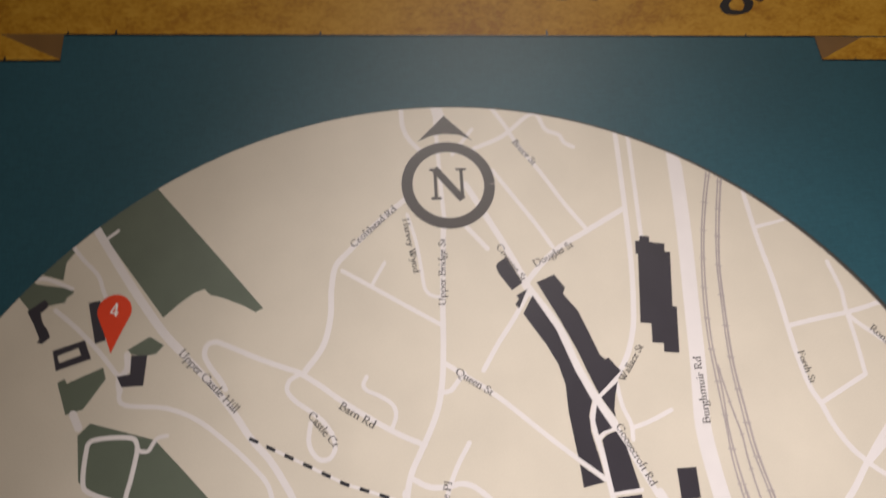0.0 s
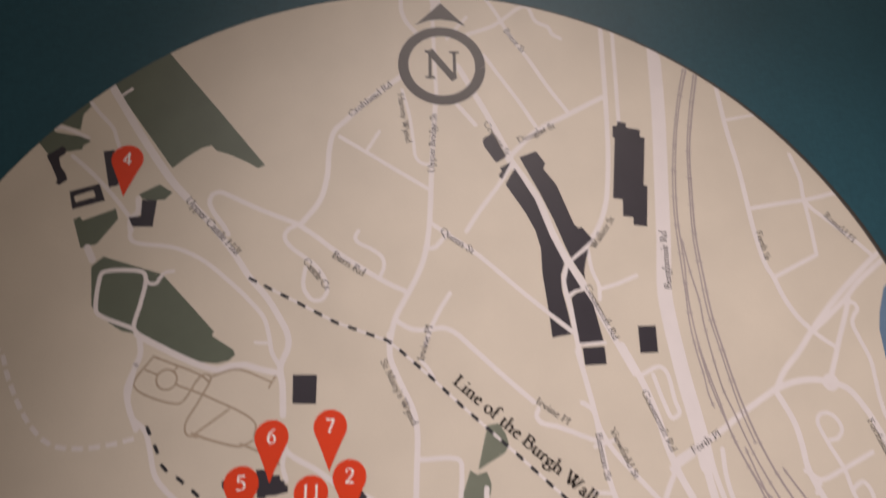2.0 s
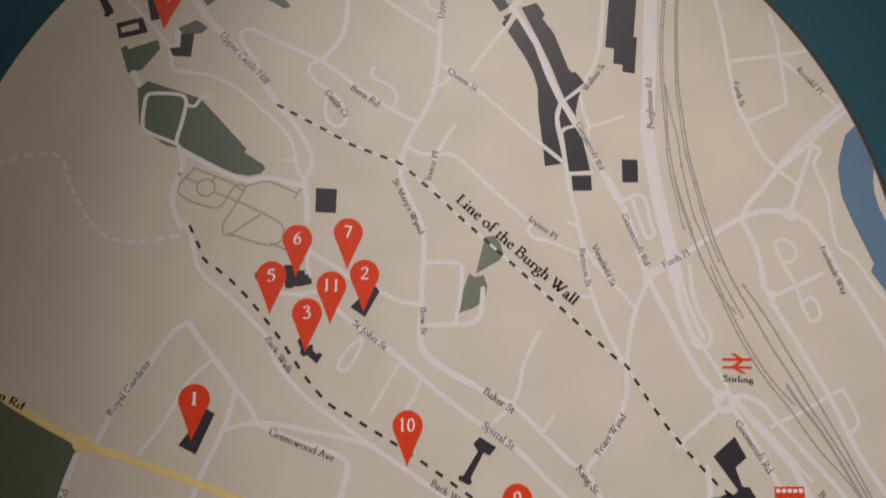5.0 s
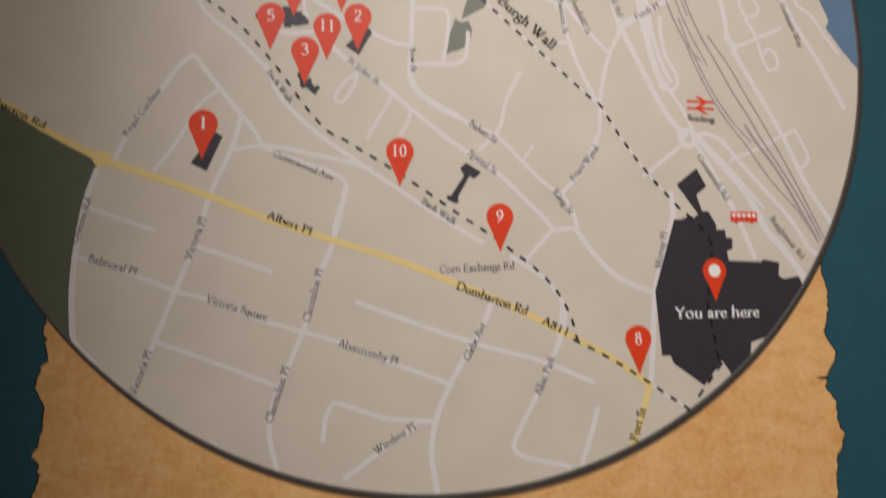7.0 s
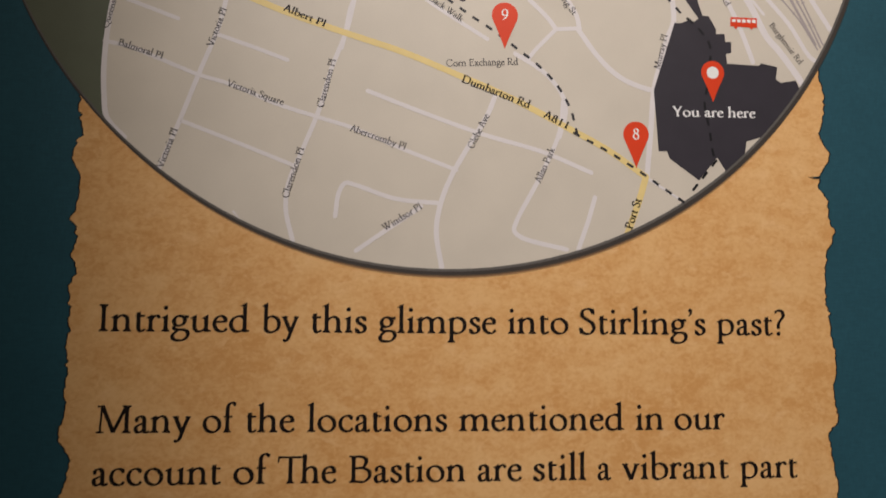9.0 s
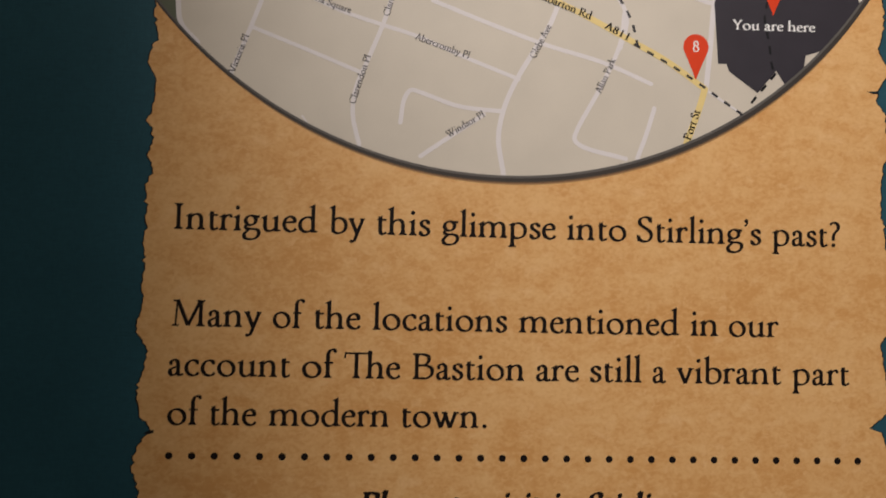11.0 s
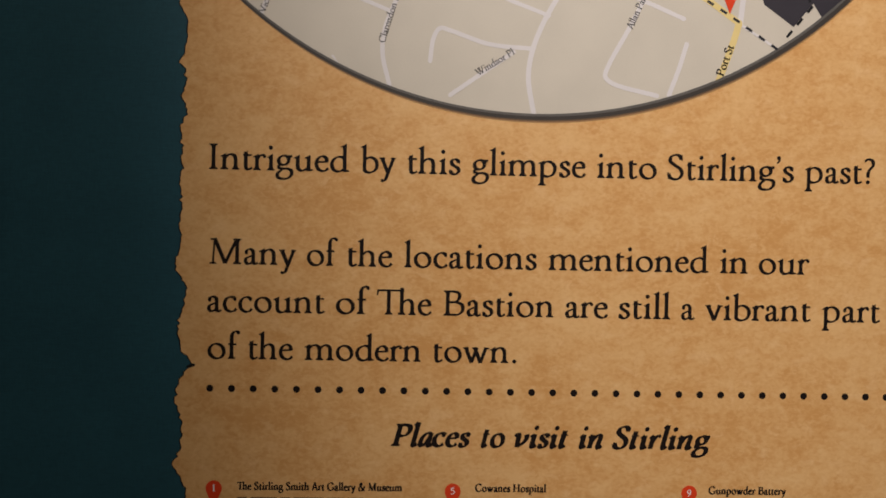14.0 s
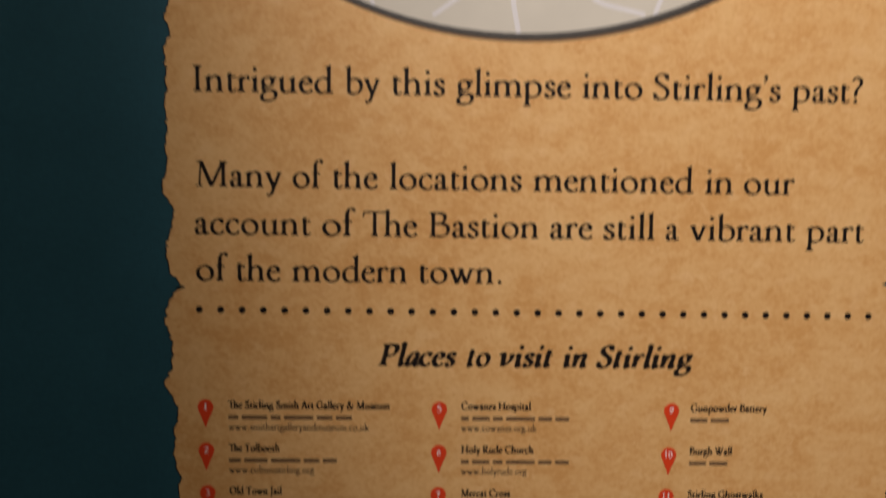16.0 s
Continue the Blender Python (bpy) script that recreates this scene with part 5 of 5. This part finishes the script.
park([(-0.3136, 0.2133), (-0.3083, 0.2162), (-0.3065, 0.2124), (-0.2804, 0.2236), (-0.2776, 0.2144), (-0.2923, 0.1921), (-0.3048, 0.1884)])
park([(-0.2943, 0.1727), (-0.2858, 0.1814), (-0.2370, 0.1665), (-0.2129, 0.1413), (-0.1915, 0.1183), (-0.1934, 0.1153), (-0.1752, 0.1036), (-0.1737, 0.0996), (-0.1781, 0.0949), (-0.1875, 0.0925), (-0.2005, 0.0940), (-0.2226, 0.1026), (-0.2449, 0.1137), (-0.2524, 0.1199), (-0.2555, 0.1173), (-0.2646, 0.1192), (-0.2829, 0.1308), (-0.2903, 0.1397)])
wpath(0.0035, [(-0.2511, 0.1164), (-0.2551, 0.1217), (-0.2520, 0.1416), (-0.2497, 0.1620), (-0.2520, 0.1675), (-0.2570, 0.1693), (-0.2809, 0.1690), (-0.2854, 0.1667), (-0.2867, 0.1599), (-0.2866, 0.1375), (-0.2844, 0.1330), (-0.2550, 0.1208)])
wpath(0.0031, [(-0.2496, 0.1611), (-0.2468, 0.1588), (-0.2415, 0.1587), (-0.2381, 0.1642), (-0.2349, 0.1679), (-0.2284, 0.1693)])
bldg([(-0.1516, 0.0102), (-0.1454, 0.0102), (-0.1422, 0.0087), (-0.1385, 0.0057), (-0.1332, 0.0057), (-0.1329, 0.0020), (-0.1296, 0.0017), (-0.1292, -0.0015), (-0.1266, -0.0018), (-0.1266, -0.0068), (-0.1310, -0.0077), (-0.1357, -0.0091), (-0.1427, -0.0092), (-0.1438, -0.0113), (-0.1498, -0.0109)])
bldg([(-0.1774, 0.0020), (-0.1729, 0.0037), (-0.1704, -0.0037), (-0.1763, -0.0035)])
bldg([(-0.1341, -0.0544), (-0.1367, -0.0577), (-0.1335, -0.0648), (-0.1338, -0.0689), (-0.1311, -0.0714), (-0.1274, -0.0705), (-0.1189, -0.0776), (-0.1142, -0.0695), (-0.1175, -0.0675), (-0.1192, -0.0695), (-0.1225, -0.0660), (-0.1227, -0.0618), (-0.1250, -0.0604), (-0.1278, -0.0636)])
bldg([(-0.0707, -0.0060), (-0.0651, -0.0118), (-0.0779, -0.0357), (-0.0913, -0.0270)])
park([(0.0321, 0.0413), (0.0411, 0.0425), (0.0466, 0.0350), (0.0491, 0.0262), (0.0458, 0.0194), (0.0231, 0.0062)], PARK_PALE)
park([(0.0168, 0.0063), (0.0224, 0.0028), (0.0303, 0.0050), (0.0338, -0.0047), (0.0324, -0.0126), (0.0266, -0.0223), (0.0192, -0.0267), (0.0104, -0.0292), (0.0045, -0.0350), (0.0078, -0.0235), (0.0112, -0.0096)], PARK_PALE)
bldg([(-0.2109, -0.1167), (-0.2033, -0.1206), (-0.2168, -0.1546), (-0.2317, -0.1470)])
bldg([(0.0266, -0.1400), (0.0411, -0.1490), (0.0348, -0.1560), (0.0297, -0.1535), (0.0183, -0.1743), (0.0193, -0.1792), (0.0163, -0.1807), (0.0071, -0.1763), (0.0081, -0.1724), (0.0116, -0.1729), (0.0245, -0.1525), (0.0204, -0.1456)])
river([(0.4161, 0.1686), (0.4054, 0.1586), (0.3967, 0.1363), (0.3931, 0.1206), (0.3939, 0.0931), (0.4032, 0.0664), (0.4200, 0.0255)] + [(0.4159, 0.0171), (0.4331, -0.0078), (0.4483, -0.0261)], [(0.4451, 0.0617), (0.4380, 0.0701), (0.4326, 0.0837), (0.4299, 0.0994), (0.4301, 0.1103)])
wall_line([(-0.1503, 0.1556), (-0.1222, 0.1413), (-0.0943, 0.1266), (-0.0645, 0.1159), (-0.0500, 0.1106), (-0.0373, 0.1007), (-0.0135, 0.0798), (0.0098, 0.0581), (0.0336, 0.0371), (0.0575, 0.0162), (0.0811, -0.0052), (0.1045, -0.0259), (0.1280, -0.0469), (0.1514, -0.0682), (0.1637, -0.0776), (0.1806, -0.1049), (0.1987, -0.1311), (0.2189, -0.1558), (0.2406, -0.1792)])
dashes([(0.2406, -0.1792), (0.2644, -0.2004), (0.2735, -0.2145), (0.2710, -0.2564), (0.2673, -0.2760), (0.2720, -0.3029), (0.2761, -0.3298), (0.2792, -0.3350)], BLACK_DASH, start=0.016)
dashes([(0.2792, -0.3350), (0.2587, -0.3602), (0.2452, -0.3767), (0.2415, -0.3803)], BLACK_DASH, start=0.004)
pin("4", (-0.2758, 0.2343))
pin("7", (-0.0953, 0.0074))
pin("6", (-0.1411, -0.0001))
pin("5", (-0.1624, -0.0346))
pin("3", (-0.1294, -0.0676))
pin("11", (-0.1088, -0.0426))
pin("2", (-0.0793, -0.0311))
pin("1", (-0.2215, -0.1436))
pin("10", (-0.0377, -0.1651))
pin("9", (0.0593, -0.2273))
pin("8", (0.1945, -0.3454))
pin("o", (0.2764, -0.2745))
arrow([(-0.0005, 0.4415), (-0.0257, 0.4153), (-0.0133, 0.4213), (-0.0004, 0.4231), (0.0126, 0.4218), (0.0243, 0.4162)])
street("Crofthead Rd", (-0.0858, 0.3179), (-0.0480, 0.3518), 0.0062, "")
street("Harvey Wynd", (-0.0398, 0.3413), (-0.0320, 0.2919), 0.0060, "")
street("Upper Bridge St", (-0.0113, 0.2629), (-0.0082, 0.3220), 0.0062, "")
street("Bruce St", (0.0624, 0.4147), (0.0797, 0.3912), 0.0066, "")
street("Cowane St", (0.0397, 0.3142), (0.0595, 0.2822), 0.0062, "")
street("Douglas St", (0.0696, 0.2960), (0.1054, 0.3135), 0.0064, "")
street("Upper Castle Hill", (-0.2222, 0.2334), (-0.1768, 0.1851), 0.0068, "")
street("Barn Rd", (-0.0972, 0.1852), (-0.0702, 0.1679), 0.0065, "")
street("Castle Cr", (-0.1207, 0.1799), (-0.1001, 0.1543), 0.0064, "")
street("Queen St", (-0.0035, 0.2080), (0.0247, 0.1886), 0.0064, "")
street("Irvine Pl", (-0.0222, 0.0942), (-0.0143, 0.1235), 0.0061, "")
street("St Mary’s Wynd", (-0.0541, 0.0942), (-0.0274, 0.0422), 0.0058, "")
street("Line of the Burgh Wall", (0.0063, 0.0782), (0.1175, -0.0188), 0.0109, "b")
street("Irvine Pl", (0.0743, 0.0605), (0.1005, 0.0420), 0.0061, "")
street("Goosecroft Rd", (0.1247, 0.1590), (0.1471, 0.1114), 0.0064, "")
street("Wallace St", (0.1328, 0.1938), (0.1535, 0.2226), 0.0062, "")
street("Burghmuir Rd", (0.1993, 0.1562), (0.2003, 0.2109), 0.0068, "")
street("Forth St", (0.2915, 0.2113), (0.2967, 0.1842), 0.0064, "")
street("Ronald Pl", (0.3608, 0.2294), (0.3850, 0.2032), 0.0067, "")
street("Barnton St", (0.1243, 0.0330), (0.1298, -0.0038), 0.0060, "")
street("Viewfield St", (0.1364, 0.0367), (0.1541, -0.0026), 0.0061, "")
street("Goosecroft Rd", (0.1671, 0.0673), (0.1879, 0.0179), 0.0062, "")
street("Forth Pl", (0.2038, 0.0175), (0.2300, 0.0318), 0.0063, "")
street("Forthside Way", (0.3671, 0.0412), (0.3857, -0.0057), 0.0065, "")
street("Bow St", (-0.0261, -0.0261), (-0.0249, -0.0508), 0.0056, "")
street("St John St", (-0.0881, -0.0407), (-0.0582, -0.0634), 0.0060, "")
street("Back Walk", (-0.1634, -0.0556), (-0.1412, -0.0858), 0.0054, "")
street("Stirling", (0.2553, -0.0877), (0.2851, -0.0890), 0.0061, "b")
street("Royal Gardens", (-0.2907, -0.1224), (-0.2623, -0.0778), 0.0058, "")
street("Baker St", (0.0304, -0.0997), (0.0571, -0.1179), 0.0069, "")
street("Spittal St", (0.0292, -0.1294), (0.0567, -0.1494), 0.0068, "")
street("King St", (0.1142, -0.1657), (0.1314, -0.1882), 0.0069, "")
street("Friars Wynd", (0.1326, -0.1551), (0.1588, -0.1206), 0.0065, "")
street("Back Walk", (-0.0163, -0.1783), (0.0163, -0.1997), 0.0066, "")
street("Greenwood Ave", (-0.1566, -0.1358), (-0.1008, -0.1585), 0.0064, "")
street("Albert Pl", (-0.1606, -0.1949), (-0.1198, -0.2101), 0.0073, "b")
street("Goosecroft Rd", (0.2656, -0.1264), (0.2943, -0.1715), 0.0067, "")
street("Burghmuir Rd", (0.3403, -0.1894), (0.3725, -0.2301), 0.0067, "")
street("Dumbarton Rd", (-0.4241, -0.0844), (-0.3594, -0.1164), 0.0065, "b")
street("Balmoral Pl", (-0.3160, -0.2364), (-0.2744, -0.2486), 0.0069, "")
street("Victoria Square", (-0.2129, -0.2724), (-0.1584, -0.2901), 0.0071, "")
street("Abercromby Pl", (-0.0934, -0.3132), (-0.0389, -0.3307), 0.0072, "")
street("Victoria Pl", (-0.2301, -0.2367), (-0.2179, -0.1983), 0.0070, "")
street("Victoria Pl", (-0.2730, -0.3571), (-0.2602, -0.3190), 0.0069, "")
street("Clarendon Pl", (-0.1229, -0.2934), (-0.1114, -0.2449), 0.0072, "")
street("Clarendon Pl", (-0.1544, -0.3833), (-0.1400, -0.3342), 0.0071, "")
street("Corn Exchange Rd", (0.0004, -0.2450), (0.0730, -0.2404), 0.0075, "")
street("Dumbarton Rd", (0.0165, -0.2599), (0.0853, -0.2846), 0.0086, "b")
street("A811", (0.0997, -0.2928), (0.1240, -0.3047), 0.0081, "b")
street("Glebe Ave", (0.0256, -0.3294), (0.0418, -0.2953), 0.0074, "")
street("Allan Park", (0.0934, -0.3623), (0.1084, -0.3271), 0.0075, "")
street("Windsor Pl", (-0.0598, -0.4117), (-0.0231, -0.3887), 0.0072, "")
street("Port St", (0.1864, -0.4071), (0.1966, -0.3765), 0.0088, "b")
street("Murray Pl", (0.2174, -0.2418), (0.2262, -0.2058), 0.0072, "")
street("You are here", (0.2330, -0.2866), (0.3217, -0.2854), 0.0110, "w")
street("Queens Rd", (-0.3286, -0.2227), (-0.3186, -0.1817), 0.0055, "")
logo((0.2701, -0.0735))
bus((0.3107, -0.1894))
bldg([(0.2406, -0.1571), (0.2625, -0.1397), (0.2724, -0.1581), (0.2611, -0.1671), (0.2664, -0.1836), (0.2731, -0.1839), (0.2808, -0.1974), (0.2807, -0.2026), (0.2898, -0.2022), (0.2906, -0.2105), (0.2970, -0.2102), (0.2968, -0.2219), (0.2910, -0.2234), (0.2921, -0.2335), (0.3265, -0.2345), (0.3290, -0.2317), (0.3464, -0.2350), (0.3446, -0.2481), (0.3500, -0.2516), (0.3661, -0.2486), (0.3709, -0.2575), (0.3273, -0.3105), (0.3114, -0.3147), (0.3096, -0.3266), (0.2882, -0.3450), (0.2797, -0.3321), (0.2601, -0.3562), (0.2295, -0.3346), (0.2269, -0.3271), (0.2180, -0.3274), (0.2136, -0.2643), (0.2364, -0.1928), (0.2439, -0.1925), (0.2536, -0.1882), (0.2572, -0.1907), (0.2621, -0.1868)])
darkpark([(-0.4151, -0.0901), (-0.3905, -0.1033), (-0.3510, -0.1254), (-0.3188, -0.1451), (-0.3111, -0.1522), (-0.3173, -0.1677), (-0.3267, -0.2071), (-0.3295, -0.2580), (-0.3278, -0.2880), (-0.3238, -0.3079)])
dashes([(-0.2357, 0.0409), (-0.2275, 0.0248), (-0.2220, 0.0135), (-0.2102, 0.0049), (-0.1971, -0.0056), (-0.1858, -0.0164), (-0.1755, -0.0276), (-0.1642, -0.0410), (-0.1503, -0.0584), (-0.1392, -0.0741), (-0.1259, -0.0920), (-0.1050, -0.1136), (-0.0912, -0.1204), (-0.0768, -0.1293), (-0.0502, -0.1450), (-0.0195, -0.1646), (0.0163, -0.1890), (0.0305, -0.1983), (0.0468, -0.2085), (0.0729, -0.2274), (0.0949, -0.2442), (0.1140, -0.2643), (0.1274, -0.2888), (0.1335, -0.3121)], period=0.0158, start=0.0)
dashes([(0.1327, -0.3125), (0.1647, -0.3289), (0.1945, -0.3466), (0.2173, -0.3616), (0.2437, -0.3789)], period=0.0158, start=0.0)

# compass
ring_c = (0.0, 0.3728)
strip("compass_ring", arc(ring_c, 0.0368, 0, 2 * math.pi, 48), 0.0098, 4, COMPASS, town_map, False, "dark brown compass ring")
lettering("compass_letter", "N", (-0.0165, 0.3585), (0.0168, 0.3585), 0.030, COMPASS, town_map, 4, bold=1)

# ---- writing on the parchment ----
LINES = [
    (-0.5127, [("Intrigued", -0.3229, -0.1848), ("by", -0.1734, -0.1386), ("this", -0.1271, -0.0737), ("glimpse", -0.0628, 0.0525), ("into", 0.0636, 0.1244), ("Stirling’s", 0.1346, 0.2649), ("past?", 0.2762, 0.3484)]),
    (-0.6064, [("Many", -0.3213, -0.2360), ("of", -0.2253, -0.1946), ("the", -0.1854, -0.1398), ("locations", -0.1283, 0.0049), ("mentioned", 0.0165, 0.1798), ("in", 0.1916, 0.2200), ("our", 0.2312, 0.2835)]),
    (-0.6541, [("account", -0.3230, -0.2065), ("of", -0.1957, -0.1620), ("The", -0.1552, -0.0996), ("Bastion", -0.0881, 0.0229), ("are", 0.0346, 0.0783), ("still", 0.0888, 0.1416), ("a", 0.1528, 0.1669), ("vibrant", 0.1774, 0.2866), ("part", 0.2979, 0.3584)]),
    (-0.7009, [("of", -0.3220, -0.2899), ("the", -0.2820, -0.2372), ("modern", -0.2259, -0.1099), ("town.", -0.0979, -0.0136)]),
    (-0.7862, [("Places", -0.1383, -0.0577), ("to", -0.0479, -0.0230), ("visit", -0.0143, 0.0409), ("in", 0.0514, 0.0765), ("Stirling", 0.0853, 0.1864)]),
]
for z, words in LINES:
    heading = words[0][0] == "Places"
    row = part("text_line", bpy.data.meshes.new("text_line"), INK, panel, "heading in bold italics" if heading else "line of black serif text")
    for word, x0, x1 in words:
        lettering("word", word, (x0, z), (x1, z), 0.0225 if heading else 0.0252, INK, row, 0, bold=heading, italic=heading)

dot = bpy.data.meshes.new("dot")
dot.from_pydata([(x, 0, z) for x, z in arc((0, 0), 0.0035, 0, 2 * math.pi, 14)[:-1]], [], [tuple(range(14))])
dot.materials.append(INK)
for i in range(33):
    ob = part("dot", dot, INK, parchment)
    ob.location = (-0.3191 + 0.68625 / 32 * i, layer(0), CZ - 0.7304)

# ---- the list of places ----


def entry(mark, tip, x, z, title, width, address, site="", site_width=0.0):
    if mark:
        pin(mark, tip, 0.0080, 0.0215, panel)
    host = part("list_entry", bpy.data.meshes.new("list_entry"), INK, panel, "list entry in small type")
    lettering("entry_title", title, (x, z), (x + width, z), 0.0078, INK, host, 0, bold=2)
    at = x
    for w in address:
        sheet("address_bar", [[(at, z - 0.0114), (at + w, z - 0.0114), (at + w, z - 0.0073), (at, z - 0.0073)]], 0, FADED, host, "plain bar")
        at += w + 0.0035
    if site:
        lettering("entry_site", site, (x, z - 0.0226), (x + site_width, z - 0.0226), 0.0072, SITE_INK, host, 0, bold=4)


entry("1", (-0.3137, -0.8521), -0.2907, -0.8317, "The Stirling Smith Art Gallery & Museum", 0.1648, (0.010, 0.026, 0.010, 0.030, 0.016, 0.0165), "www.smithartgalleryandmuseum.co.uk", 0.1435)
entry("2", (-0.3132, -0.8972), -0.2904, -0.8767, "The Tolbooth", 0.0519, (0.012, 0.024, 0.030, 0.016, 0.0145), "www.culturestirling.org", 0.0873)
entry("3", (-0.3122, -0.9420), -0.2901, -0.9219, "Old Town Jail", 0.0538, (0.014, 0.024, 0.030))
entry("5", (-0.0751, -0.8529), -0.0526, -0.8315, "Cowanes Hospital", 0.0722, (0.008, 0.018, 0.010, 0.030, 0.014, 0.0145), "www.cowanes.org.uk", 0.0785)
entry("6", (-0.0751, -0.8983), -0.0520, -0.8772, "Holy Rude Church", 0.0750, (0.008, 0.018, 0.010, 0.030, 0.014, 0.0145), "www.holyrude.org", 0.0684)
entry("7", (-0.0751, -0.9430), -0.0512, -0.9236, "Mercat Cross", 0.0511, (0.018, 0.026))
entry("9", (0.1657, -0.8527), 0.1857, -0.8318, "Gunpowder Battery", 0.0800, (0.018, 0.019))
entry("10", (0.1644, -0.8995), 0.1861, -0.8775, "Burgh Wall", 0.0452, (0.018, 0.019))
entry("11", (0.1632, -0.9440), 0.1856, -0.9240, "Stirling Ghostwalks", 0.0802, (0.018, 0.026))
